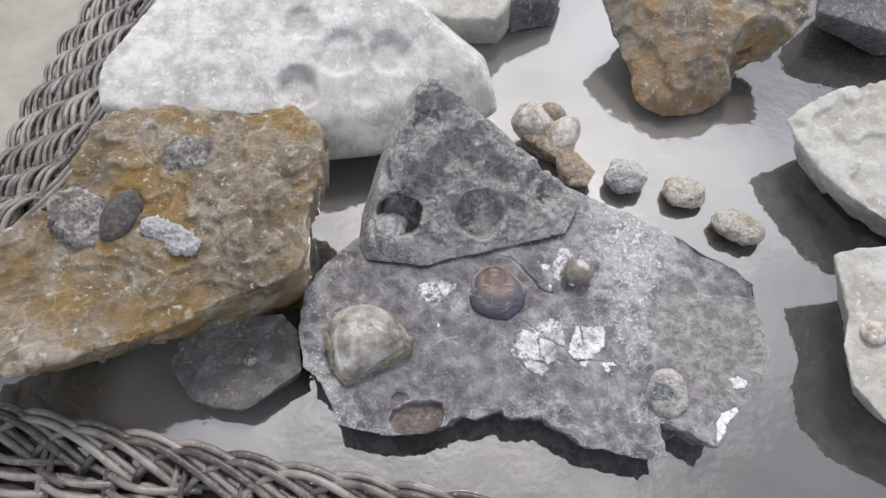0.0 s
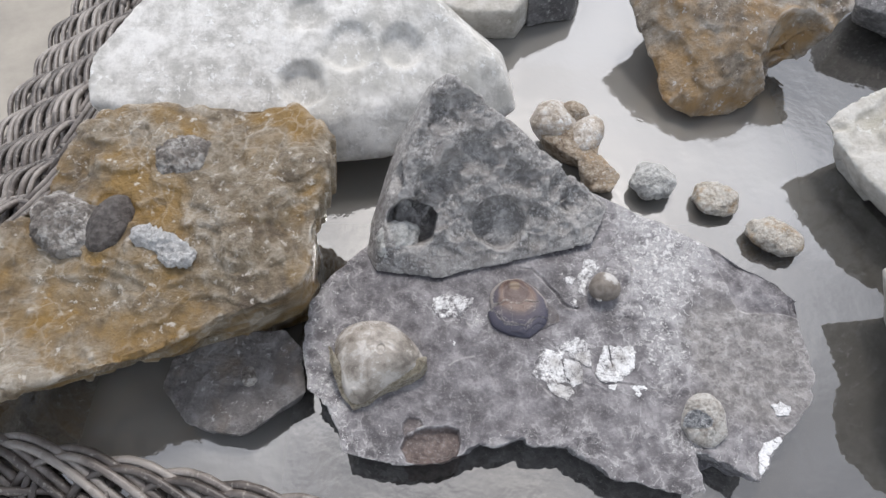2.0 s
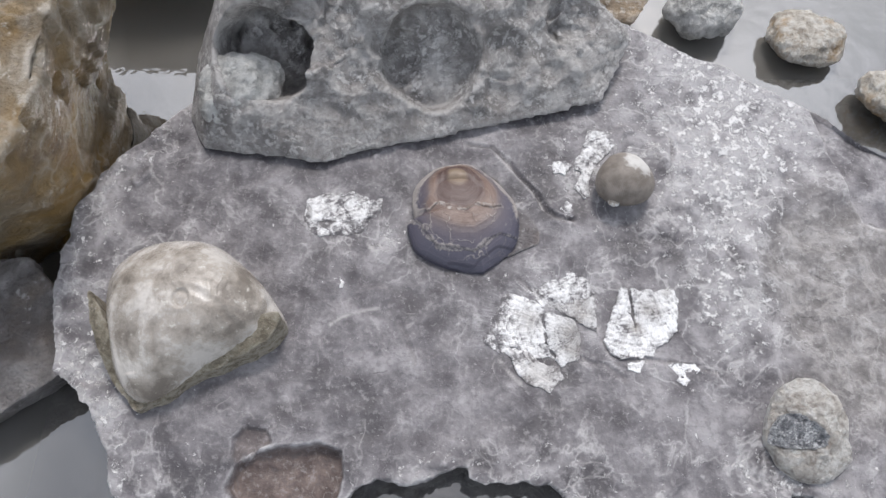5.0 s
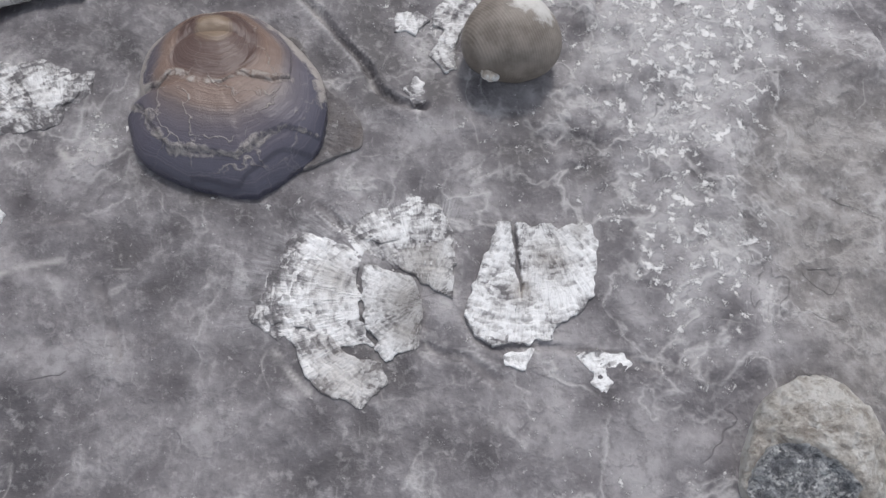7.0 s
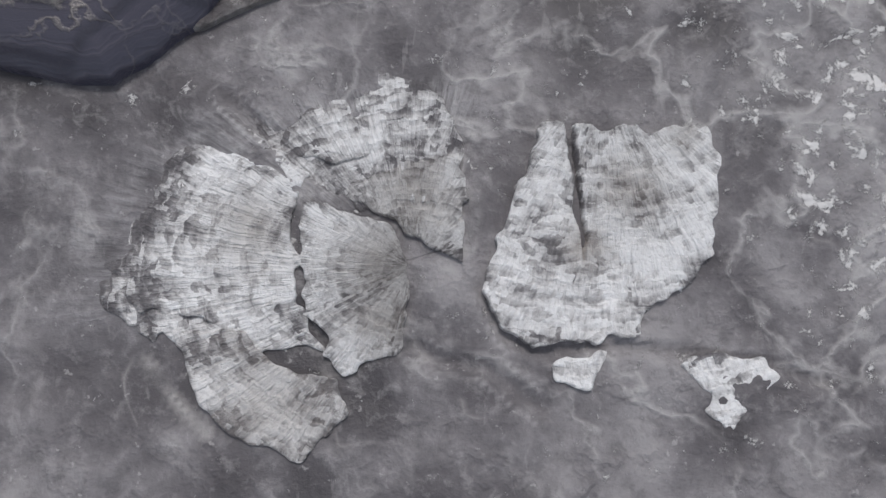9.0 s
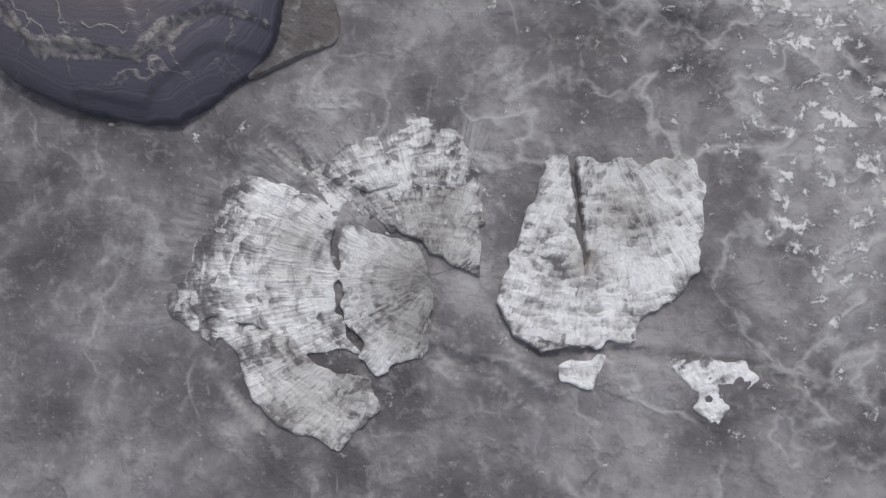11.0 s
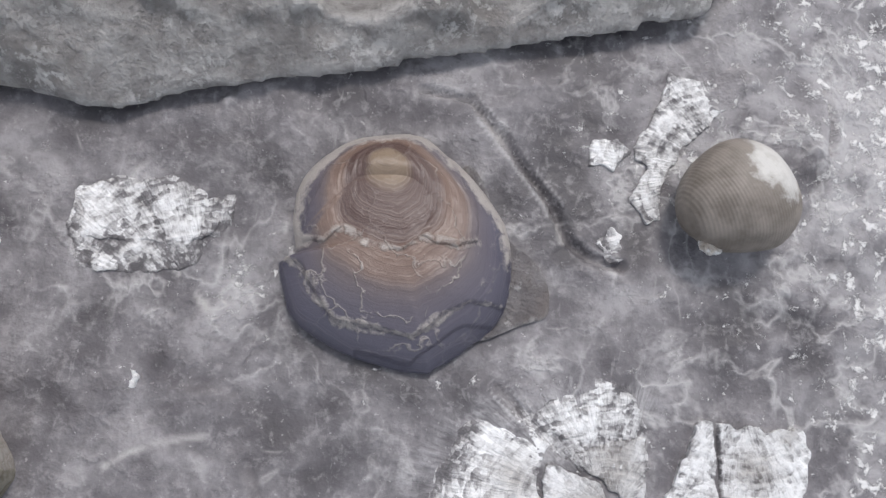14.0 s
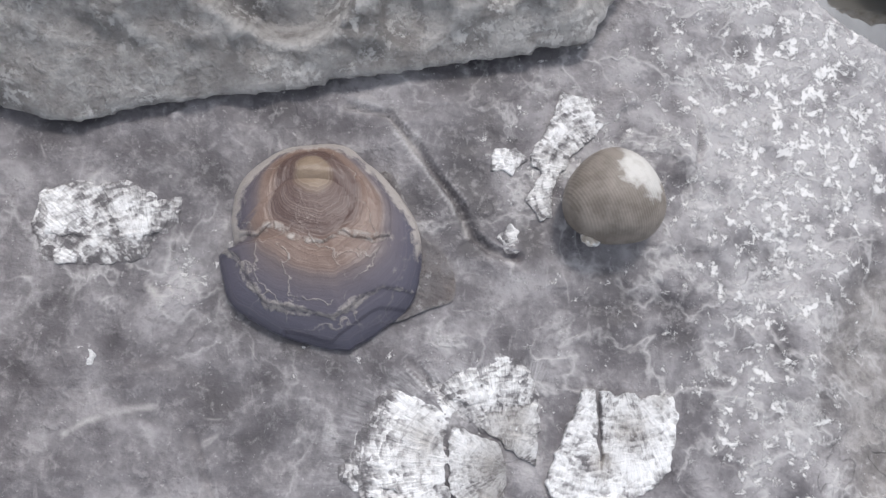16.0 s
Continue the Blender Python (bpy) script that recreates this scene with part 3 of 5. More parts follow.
def pearl_material():
    mat, t, b, co = base_material("pearly_olive_shell")
    n = tex(t, co, 100, 6, 0.62, 0.1)
    s = tex(t, co, 500, 5, 0.7)
    col = ramp(t, n, [(0.38, (0.18, 0.155, 0.13)), (0.48, (0.33, 0.295, 0.255)), (0.6, (0.54, 0.505, 0.465))])
    col = mix(t, ramp(t, s, [(0.6, grey(0)), (0.7, grey(0.7))]), col, (0.6, 0.58, 0.52))
    t.links.new(col, b.inputs["Base Color"])
    t.links.new(ramp(t, n, [(0.4, grey(0.36)), (0.6, grey(0.16))]), b.inputs["Roughness"])
    growth = nd(t, "VectorMath", {0: nd(t, "VectorMath", {0: co, 1: (0.021, -0.001, 0.0)}, operation="SUBTRACT").outputs[0]}, operation="LENGTH").outputs["Value"]
    growth = maths(t, "ADD", growth, maths(t, "MULTIPLY", n, 0.006))
    bands = nd(t, "TexNoise", {"W": maths(t, "MULTIPLY", growth, 750.0), "Scale": 1.0, "Detail": 3.0, "Roughness": 0.6}, noise_dimensions="1D").outputs[0]
    bump(t, b, [(bands, 0.35, 0.0006), (n, 0.3, 0.002), (s, 0.3, 0.0006)])
    return mat


pearl_mat = pearl_material()
matrix_mat = rock_material("tan_matrix", (0.2, 0.17, 0.125), (0.33, 0.29, 0.22), (0.46, 0.415, 0.33), 160, (0.55, 0.5, 0.42), 0.62, None, 0.5, 1.0, 900, 0.95)
crystal_mat = rock_material("sparry_calcite", (0.1, 0.104, 0.12), (0.23, 0.235, 0.25), (0.5, 0.51, 0.53), 300, (0.85, 0.85, 0.85), 0.545, None, 0.5, 1.0, 1200, 0.35)
crust_mat = rock_material("pale_crust", (0.34, 0.3, 0.265), (0.55, 0.51, 0.46), (0.74, 0.71, 0.67), 120, (0.78, 0.76, 0.72), 0.55, None, 0.5, 0.9, 700, 0.8)

# ---- ground and table ----


def sheet(name, x0, x1, y0, y1, z0, z1, material):
    bm = bmesh.new()
    bmesh.ops.create_cube(bm, size=1, matrix=Matrix.LocRotScale(((x0 + x1) / 2, (y0 + y1) / 2, (z0 + z1) / 2), None, (x1 - x0, y1 - y0, z1 - z0)))
    bmesh.ops.bevel(bm, geom=bm.edges[:], offset=0.0015, segments=2, affect="EDGES")
    return part(name, bm, material, smooth=False)


ground = sheet("ground", -40, 40, -40, 40, -0.55, -0.45, paving_mat)
tagged(ground, "pale cream stone paving under the table", "ground", kind="structure")

# the way of the basketwork rim round the glass, from the far side to the near one
RIM = [(-0.16, 0.75), (-0.19, 0.62), (-0.212, 0.5), (-0.222, 0.4), (-0.226, 0.333), (-0.231, 0.27), (-0.243, 0.23), (-0.262, 0.19), (-0.27, 0.15), (-0.252, 0.118), (-0.205, 0.108), (-0.129, 0.093), (-0.074, 0.082), (-0.022, 0.073), (0.03, 0.064), (0.12, 0.047), (0.3, 0.013), (0.55, -0.035)]


def spline(points, step=0.002):
    out = []
    n = len(points)
    for i in range(n - 1):
        p = [np.array(points[max(0, min(n - 1, i + k))], dtype=float) for k in (-1, 0, 1, 2)]
        for t in np.linspace(0, 1, 24, endpoint=False):
            out.append(0.5 * (2 * p[1] + (p[2] - p[0]) * t + (2 * p[0] - 5 * p[1] + 4 * p[2] - p[3]) * t * t + (3 * p[1] - p[0] - 3 * p[2] + p[3]) * t ** 3))
    return np.array(out)


rim_way = spline(RIM)
rim_len = np.concatenate([[0], np.cumsum(np.linalg.norm(np.diff(rim_way, axis=0), axis=1))])


def rim_at(s, d):
    """The place at s along the rim and d outwards from the glass."""
    e = 0.012
    s = min(max(s, e), rim_len[-1] - e)
    x, y = np.interp(s, rim_len, rim_way[:, 0]), np.interp(s, rim_len, rim_way[:, 1])
    tx, ty = np.interp(s + e, rim_len, rim_way[:, 0]) - np.interp(s - e, rim_len, rim_way[:, 0]), np.interp(s + e, rim_len, rim_way[:, 1]) - np.interp(s - e, rim_len, rim_way[:, 1])
    k = math.hypot(tx, ty)
    return x + ty / k * d, y - tx / k * d


def tube(path, radius, sides=8):
    """A round rod along a path, with closed ends."""
    bm = bmesh.new()
    pts = [Vector(p) for p in path]
    rings = []
    for i, p in enumerate(pts):
        way = (pts[min(i + 1, len(pts) - 1)] - pts[max(i - 1, 0)]).normalized()
        side = way.cross(Vector((0, 0, 1))).normalized()
        up = side.cross(way)
        r = radius * (1 + 0.06 * math.sin(i * 1.7))
        rings.append([bm.verts.new(p + (side * math.cos(a) + up * math.sin(a)) * r) for a in (2 * math.pi * k / sides for k in range(sides))])
    for a, b in zip(rings, rings[1:]):
        for k in range(sides):
            bm.faces.new((a[k], a[(k + 1) % sides], b[(k + 1) % sides], b[k]))
    bm.faces.new(rings[0][::-1])
    bm.faces.new(rings[-1])
    bmesh.ops.recalc_face_normals(bm, faces=bm.faces)
    return bm


def wicker_table():
    table = new("wicker_table")
    tagged(table, "grey woven willow table with a tinted glass top", "table")
    # the glass, cut along the inside of the rim
    edge = [rim_at(s, 0.012) for s in np.linspace(0.02, rim_len[-1] - 0.02, 60)] + [(0.9, -0.1), (0.9, 0.62)]
    bm = prism([(x, y, 0.0) for x, y in edge], [(x, y, -0.008) for x, y in edge])
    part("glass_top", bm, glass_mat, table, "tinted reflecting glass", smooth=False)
    board = [rim_at(s, 0.03) for s in np.linspace(0.02, rim_len[-1] - 0.02, 60)] + [(0.92, -0.1), (0.92, 0.64)]
    bm = prism([(x, y, -0.012) for x, y in board], [(x, y, -0.45) for x, y in board])
    part("under_board", bm, plain("dark_board", (0.03, 0.027, 0.024)), table, smooth=False)
    # dark sheet added behind the weave, its colour standing for shade in the gaps
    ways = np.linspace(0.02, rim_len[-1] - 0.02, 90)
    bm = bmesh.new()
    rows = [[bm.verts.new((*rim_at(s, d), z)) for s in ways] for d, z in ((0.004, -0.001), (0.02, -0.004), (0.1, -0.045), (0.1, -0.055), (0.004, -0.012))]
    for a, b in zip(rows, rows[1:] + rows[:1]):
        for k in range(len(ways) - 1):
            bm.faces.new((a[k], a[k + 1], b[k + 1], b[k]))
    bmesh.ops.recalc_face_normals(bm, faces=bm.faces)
    part("lining", bm, plain("gap_shade", (0.045, 0.038, 0.032)), table, smooth=False)
    rnd = random.Random(4)
    # plaited border: pairs of rods that arch over the edge of the glass
    pitch, s = 0.027, 0.03
    while s < rim_len[-1] - 0.1:
        for twin in (0, 1):
            path = []
            for k in range(29):
                t = k / 28
                along = s + pitch * 3.0 * t
                u = t ** 0.62
                d = 0.014 - 0.0175 * math.sin(math.pi * u) + twin * 0.0041
                z = 0.001 + 0.0105 * math.sin(math.pi * t ** 0.75) + 0.0006 * twin
                x, y = rim_at(along, d)
                path.append((x, y, z + rnd.uniform(-0.0002, 0.0002)))
            part("border_rod", tube(path, 0.002), wicker_mat, table)
        s += pitch
    # the woven side, which slopes away below the border
    gap = 0.034
    for row in range(22):
        d0 = 0.0165 + row * 0.0036
        z0 = 0.0035 - row * 0.0017
        s = 0.02 + rnd.uniform(0, 0.06)
        while s < rim_len[-1] - 0.05:
            length = rnd.uniform(0.1, 0.17)
            lift = rnd.uniform(-0.0013, 0.0013)
            path = []
            for k in range(int(length / 0.004)):
                along = s + k * 0.004
                wave = math.sin(math.pi * along / gap + row * math.pi)
                x, y = rim_at(along, d0 + lift + 0.0034 * wave + 0.05 * 0.004 * k * 0.15)
                path.append((x, y, z0 + 0.0034 * wave))
            part("weaver", tube(path, rnd.uniform(0.0016, 0.0023), 7), wicker_mat, table)
            s += length - 0.012
    s = 0.03
    while s < rim_len[-1] - 0.05:
        for twin in (0, 0.0045):
            path = []
            for k in range(14):
                d = 0.004 + k * 0.0065
                x, y = rim_at(s + twin + 0.010 * k / 13, d)
                path.append((x, y, 0.004 - max(0, d - 0.017) * 0.48))
            part("stake", tube(path, 0.0018, 7), wicker_mat, table)
        s += gap
    return table


wicker_table()

# ---- the grey fossil slab ----
SC, SLOPE_Y, SLOPE_X = (0.0642, 0.1503, 0.022), 0.0819, -0.005


def slab_z(x, y):
    return SC[2] + SLOPE_Y * (y - SC[1]) + SLOPE_X * (x - SC[0])


SLAB = [(-0.074, 0.174), (-0.0646, 0.189), (-0.048, 0.206), (-0.027, 0.228), (0.005, 0.244), (0.049, 0.248), (0.078, 0.237), (0.126, 0.21), (0.159, 0.187), (0.1687, 0.1776), (0.1654, 0.165), (0.1675, 0.14), (0.163, 0.127), (0.154, 0.117), (0.1425, 0.107), (0.131, 0.091), (0.1175, 0.099), (0.1047, 0.1043), (0.1067, 0.0875), (0.1, 0.0844), (0.0875, 0.088), (0.069, 0.091), (0.056, 0.1), (0.048, 0.1055), (0.0343, 0.105), (0.0272, 0.1087), (0.018, 0.1055), (0.0085, 0.1065), (0.0, 0.101), (-0.008, 0.098), (-0.023, 0.097), (-0.0517, 0.102), (-0.0586, 0.119), (-0.065, 0.1265), (-0.071, 0.131), (-0.0755, 0.152)]


CRACKS = [[(0.0304, 0.1938), (0.0367, 0.1928), (0.0409, 0.1885), (0.0434, 0.1856), (0.0484, 0.1798), (0.051, 0.1746), (0.0542, 0.1726), (0.0581, 0.1718)], [(0.012, 0.144), (0.014, 0.14), (0.0165, 0.133)], [(0.0865, 0.1988), (0.0875, 0.194), (0.0869, 0.1897)],
          [(0.0633, 0.1391), (0.0655, 0.1352), (0.0687, 0.1338), (0.0724, 0.1345), (0.077, 0.1339), (0.0807, 0.1334), (0.0863, 0.1327), (0.0908, 0.131)], [(0.0425, 0.1553), (0.0455, 0.1525), (0.049, 0.1497), (0.0522, 0.1472)], [(0.0579, 0.1347), (0.0595, 0.1335), (0.064, 0.1325), (0.068, 0.1295)]]
PALE_LINES = [[(-0.0048, 0.1427), (-0.002, 0.1446), (0.0003, 0.1454), (0.0035, 0.1466), (0.0069, 0.1471)], [(0.0362, 0.1935), (0.0404, 0.189), (0.0428, 0.1858), (0.0478, 0.18), (0.0504, 0.1748)], [(0.0365, 0.1345), (0.0392, 0.1318), (0.0425, 0.1285)], [(0.0056, 0.1628), (0.001, 0.1672), (-0.0028, 0.1722)]]
# where the stone has broken away at the near edge: a deep brown hollow and a shallow step beside it
HOLLOW = [(-0.0262, 0.1044), (-0.0245, 0.1089), (-0.02, 0.1124), (-0.016, 0.1136), (-0.0109, 0.1139), (-0.0057, 0.1145), (-0.0002, 0.1127), (0.0008, 0.1071), (-0.0001, 0.1031), (-0.003, 0.0985), (-0.0138, 0.097), (-0.0235, 0.0985)]
STEP = [(-0.026, 0.1153), (-0.0239, 0.1184), (-0.0176, 0.1178), (-0.0165, 0.1142), (-0.0212, 0.1116), (-0.0242, 0.1087)]


def flaked_leaf(p):
    """Where a thin leaf of the slab has split off at its far end."""
    a = p[:, 0] - 0.129 - (0.205 - p[:, 1]) * 0.24 + 0.0012 * vnoise(p, 110, 2)
    b = p[:, 1] - 0.1695 + 0.1 * (p[:, 0] - 0.15) + 0.0012 * vnoise(p, 130, 4)
    return smoothstep(0, 0.0014, np.minimum(a, b))


def fossil_slab():
    top = ring(SLAB, 5, 0.0009, 3)
    cx, cy = 0.05, 0.165
    lower = [(cx + (x - cx) * 0.93, cy + (y - cy) * 0.9) for x, y in top]
    me, p, e = even_mesh(prism([(x, y, 0.02) for x, y in top], [(x, y, 0.0) for x, y in lower]), 0.0005, 4)
    n = normals(me, p)
    up = smoothstep(0.2, 0.8, n[:, 2])
    side = 1 - smoothstep(0.3, 0.8, np.abs(n[:, 2]))
    p = p + n * (side * (0.0016 * fbm(p, 160, 4, 2)))[:, None]
    h = 0.0007 * fbm(p, 40, 5, 7) + 0.0005 * fbm(p, 120, 3, 9, True)
    # the raised, rougher patch towards one end, with its rim
    d = np.hypot((p[:, 0] - 0.138) / 0.038, (p[:, 1] - 0.147) / 0.04) + 0.12 * vnoise(p, 60, 3)
    h += 0.0011 * np.exp(-((d - 0.95) / 0.13) ** 2) + (d < 0.95) * 0.0007 * fbm(p, 170, 3, 4)
    # hollow and step at the near edge
    jag = 0.0006 * vnoise(p, 420, 6) + 0.0008 * vnoise(p, 170, 2)
    deep = smoothstep(-0.0003, 0.0006, within(p[:, 0], p[:, 1], HOLLOW) + jag)
    shallow = smoothstep(-0.0003, 0.0006, within(p[:, 0], p[:, 1], STEP) + jag)
    hole = np.maximum(0.0042 * deep, 0.0016 * shallow)
    # step where a leaf of the stone has come away at the far edge
    h -= 0.0014 * flaked_leaf(p)
    # cracks, each beside a slightly raised leaf
    h += 0.0007 * fbm(p, 85, 3, 31, True) * smoothstep(0, 0.5, fbm(p, 30, 2, 17))
    h += (0.0006 + 0.0024 * smoothstep(0.0, 0.5, fbm(p * np.array([1, 1, 0.0]), 45, 3, 55))) * terraces(p * np.array([1, 1, 0.0]), 40, 3, 41)
    x, y = p[:, 0], p[:, 1]
    for cx, cy, rx, ry in ((0.058, 0.142, 0.034, 0.021), (-0.003, 0.172, 0.014, 0.01), (0.064, 0.188, 0.014, 0.014), (0.03, 0.171, 0.022, 0.018)):
        h *= 1 - 0.82 * np.exp(-(((x - cx) / rx) ** 2 + ((y - cy) / ry) ** 2) ** 2)
    # cracks, each beside a slightly raised leaf
    for way in CRACKS:
        wander = 0.0003 * vnoise(p, 330, 3)
        h += 0.0004 * (1 - smoothstep(0.0004, 0.004, along_way(x + 0.0012, y + 0.0008, way)))
        h -= 0.0007 * (1 - smoothstep(0.0001, 0.0007, along_way(x - 0.0003, y - 0.0003, way) + wander))
    # the open step beside the brown shell
    h -= 0.0006 * (1 - smoothstep(0.0002, 0.001, along_way(x - 0.0003, y - 0.0002, CRACKS[0]) + 0.0003 * vnoise(p, 160, 8)))
    p[:, 2] += up * (h - hole)
    p[:, 2] = np.where(p[:, 2] > 0.001, p[:, 2] / 0.02 * (SC[2] + SLOPE_Y * (p[:, 1] - SC[1]) + SLOPE_X * (p[:, 0] - SC[0])), np.maximum(p[:, 2], 0.0))
    # layer of marks: film, warm patch, hollow, pale lines
    x, y = p[:, 0], p[:, 1]
    near = np.full(len(p), 9.0)
    for (ax, ay), (bx, by) in zip(SLAB, SLAB[1:] + SLAB[:1]):
        k = np.clip(((x - ax) * (bx - ax) + (y - ay) * (by - ay)) / ((bx - ax) ** 2 + (by - ay) ** 2), 0, 1)
        near = np.minimum(near, np.hypot(x - ax - k * (bx - ax), y - ay - k * (by - ay)))

    def spot(cx, cy, rx, ry):
        return np.exp(-((x - cx) / rx) ** 2 - ((y - cy) / ry) ** 2)

    flat = p * np.array([1, 1, 0.0])
    film = 0.16 + 0.33 * fbm(flat, 60, 4, 21) + 0.35 * np.exp(-(near / 0.009) ** 2) + 0.45 * spot(0.1, 0.208, 0.035, 0.028) + 0.12 * spot(0.075, 0.2, 0.02, 0.025)
    # subtracted near-left spots darken the stone, partly as a painted cast shadow
    film += 0.3 * spot(-0.062, 0.15, 0.012, 0.05) + 0.2 * spot(0.105, 0.11, 0.02, 0.015) + 0.4 * spot(0.045, 0.144, 0.018, 0.014) + 0.2 * spot(0.075, 0.139, 0.015, 0.016) + 0.3 * spot(-0.003, 0.172, 0.012, 0.009) + 0.35 * spot(0.064, 0.189, 0.011, 0.011) - 0.25 * spot(0.01, 0.135, 0.03, 0.022) + 0.3 * spot(0.108, 0.186, 0.03, 0.028) + 0.5 * spot(0.0105, 0.1665, 0.005, 0.007) + 0.35 * spot(0.1, 0.158, 0.012, 0.03) + 0.22 * spot(0.091, 0.151, 0.01, 0.016) + 0.2 * spot(0.098, 0.185, 0.014, 0.02) - 0.2 * spot(-0.004, 0.142, 0.022, 0.016) - 0.25 * spot(0.03, 0.124, 0.022, 0.01) - 0.2 * spot(0.0, 0.19, 0.04, 0.01)
    dp = np.hypot((x - 0.138) / 0.038, (y - 0.147) / 0.04) + 0.22 * vnoise(p, 45, 3) + 0.12 * vnoise(p, 140, 5)
    warm = (1 - smoothstep(0.65, 1.08, dp)) * 0.8
    leaf = flaked_leaf(p)
    warm *= 1 - leaf
    film = film * (1 - 0.5 * warm) * (1 - 0.7 * leaf) + 0.16 * np.exp(-((dp - 0.95) / 0.1) ** 2)
    hollow = np.maximum(deep, 0.45 * shallow)
    line = np.zeros(len(p))
    for way in PALE_LINES:
        line = np.maximum(line, (1 - smoothstep(0.0001, 0.0007, along_way(x, y, way) + 0.0005 * vnoise(p, 380, 2))) * smoothstep(-0.6, 0.3, vnoise(p, 500, 7)))
    layer = me.color_attributes.new("marks", "FLOAT_COLOR", "POINT")
    layer.data.foreach_set("color", np.clip(np.stack([film * (1 - hollow), warm, hollow, line * 0.7], 1), 0, 1).astype(np.float32).ravel())
    ob = finish("fossil_slab", me, p, slab_mat)
    return tagged(ob, "flat grey limestone slab full of white fossil shells", "rock")


slab = fossil_slab()


def flake(outline, umbo, thick=0.0005, seed=0, fade=None, hold=0.0, grooves=(), cream=()):
    """A thin sheet of white shell on the slab. umbo: the point from which its ribs fan out; fade: (from, to) along which it thins out to nothing; hold: how whole it is."""
    def edge(x, y):
        q = plan(x, y)
        return within(x, y, outline) + 0.0005 * vnoise(q, 420, seed) + 0.0004 * vnoise(q, 1100, seed + 1)

    def cover(x, y):
        c = np.full(len(x), 0.72 + hold) + 0.34 * fbm(plan(x, y), 210, 4, seed + 5) - 0.16 * (1 - smoothstep(0, 0.0014, edge(x, y)))
        if fade:
            (ax, ay), (bx, by) = fade
            k = ((x - ax) * (bx - ax) + (y - ay) * (by - ay)) / ((bx - ax) ** 2 + (by - ay) ** 2)
            c = c - 0.8 * smoothstep(0, 1, k)
        for way in grooves:
            c = c - 0.6 * (1 - smoothstep(0.0, 0.0005, along_way(x, y, way) + 0.0004 * vnoise(plan(x, y), 450, 1)))
        return c

    def height(x, y):
        q = plan(x, y)
        r, a = np.hypot(x - umbo[0], (y - umbo[1]) * 1.25), np.arctan2(y - umbo[1], x - umbo[0])
        polar = np.stack([np.cos(a) * 17, np.sin(a) * 17, r * 300], 1)
        h = 0.00007 * vnoise(polar, 1.6, seed) + 0.00013 * terraces(np.stack([r, r * 0, r * 0], 1) + q * 0.12, 330, 4, seed) + 0.00016 * fbm(q, 300, 4, seed)
        c = cover(x, y)
        return SLOPE_Y * (y - umbo[1]) + SLOPE_X * (x - umbo[0]) - 0.0003 + (0.0005 + 0.6 * thick) * smoothstep(0.0, 0.5, c) + h * 1.3

    def layer(x, y):
        stain = np.zeros(len(x))
        for cx, cy, r in cream:
            stain = np.maximum(stain, np.exp(-((x - cx) ** 2 + (y - cy) ** 2) / r ** 2) * (0.8 + 0.6 * fbm(plan(x, y), 260, 3, 4)))
        return cover(x, y), stain, np.zeros(len(x))

    xs, ys = [q[0] for q in outline], [q[1] for q in outline]
    ob = relief("shell_fragment", (min(xs) - 0.001, max(xs) + 0.001, min(ys) - 0.001, max(ys) + 0.001), 0.00017, edge, height, lambda x, y: SLOPE_Y * (y - umbo[1]) - 0.0014 + 0 * x, flake_mat, layer, 3)
    for v in ob.data.vertices:
        v.co.x -= umbo[0]
        v.co.y -= umbo[1]
    ob.location = (umbo[0], umbo[1], slab_z(*umbo))
    ob.parent = slab
    return tagged(ob, "white ribbed fossil shell fragment")


FAN = (0.0583, 0.141)
# the broken fan-shaped shell
flake([(0.0315, 0.1415), (0.032, 0.147), (0.035, 0.152), (0.0395, 0.1555), (0.0435, 0.1538), (0.0463, 0.1512), (0.05, 0.1488), (0.0493, 0.1465), (0.0489, 0.1434), (0.0492, 0.1385), (0.0515, 0.1345), (0.0466, 0.1345), (0.0436, 0.136), (0.0398, 0.138), (0.0335, 0.1385)], FAN, 0.0005, 1, fade=((0.0425, 0.1425), (0.0325, 0.1475)), hold=0.1, cream=((0.0455, 0.1445, 0.003),))
flake([(0.0495, 0.1469), (0.0523, 0.146), (0.0569, 0.1443), (0.0579, 0.142), (0.0583, 0.1387), (0.0579, 0.1347), (0.0529, 0.1325), (0.0509, 0.1339), (0.0512, 0.1356), (0.0499, 0.1374), (0.0492, 0.1411)], FAN, 0.0009, 21, hold=0.1, cream=((0.0555, 0.1412, 0.0036), (0.0558, 0.137, 0.003)))
flake([(0.0527, 0.1481), (0.056, 0.1493), (0.0597, 0.1503), (0.0626, 0.151), (0.0629, 0.1481), (0.0624, 0.1415), (0.0606, 0.1419), (0.0583, 0.1434), (0.056, 0.145), (0.0532, 0.1465)], FAN, 0.0005, 2, hold=0.0, cream=((0.0585, 0.147, 0.0042),))
flake([(0.0395, 0.1365), (0.0419, 0.136), (0.0453, 0.1362), (0.0471, 0.1344), (0.0494, 0.133), (0.0525, 0.1325), (0.0532, 0.1299), (0.0517, 0.1278), (0.05, 0.1263), (0.0469, 0.1275), (0.0438, 0.1288), (0.041, 0.1325)], FAN, 0.001, 3, hold=-0.02, cream=((0.0475, 0.131, 0.005),))
flake([(0.0447, 0.1547), (0.048, 0.1552), (0.0512, 0.155), (0.055, 0.1535), (0.0556, 0.1512), (0.0541, 0.1497), (0.0513, 0.1496), (0.048, 0.151)], FAN, 0.0003, 4, fade=((0.053, 0.15), (0.045, 0.157)), hold=0.0)
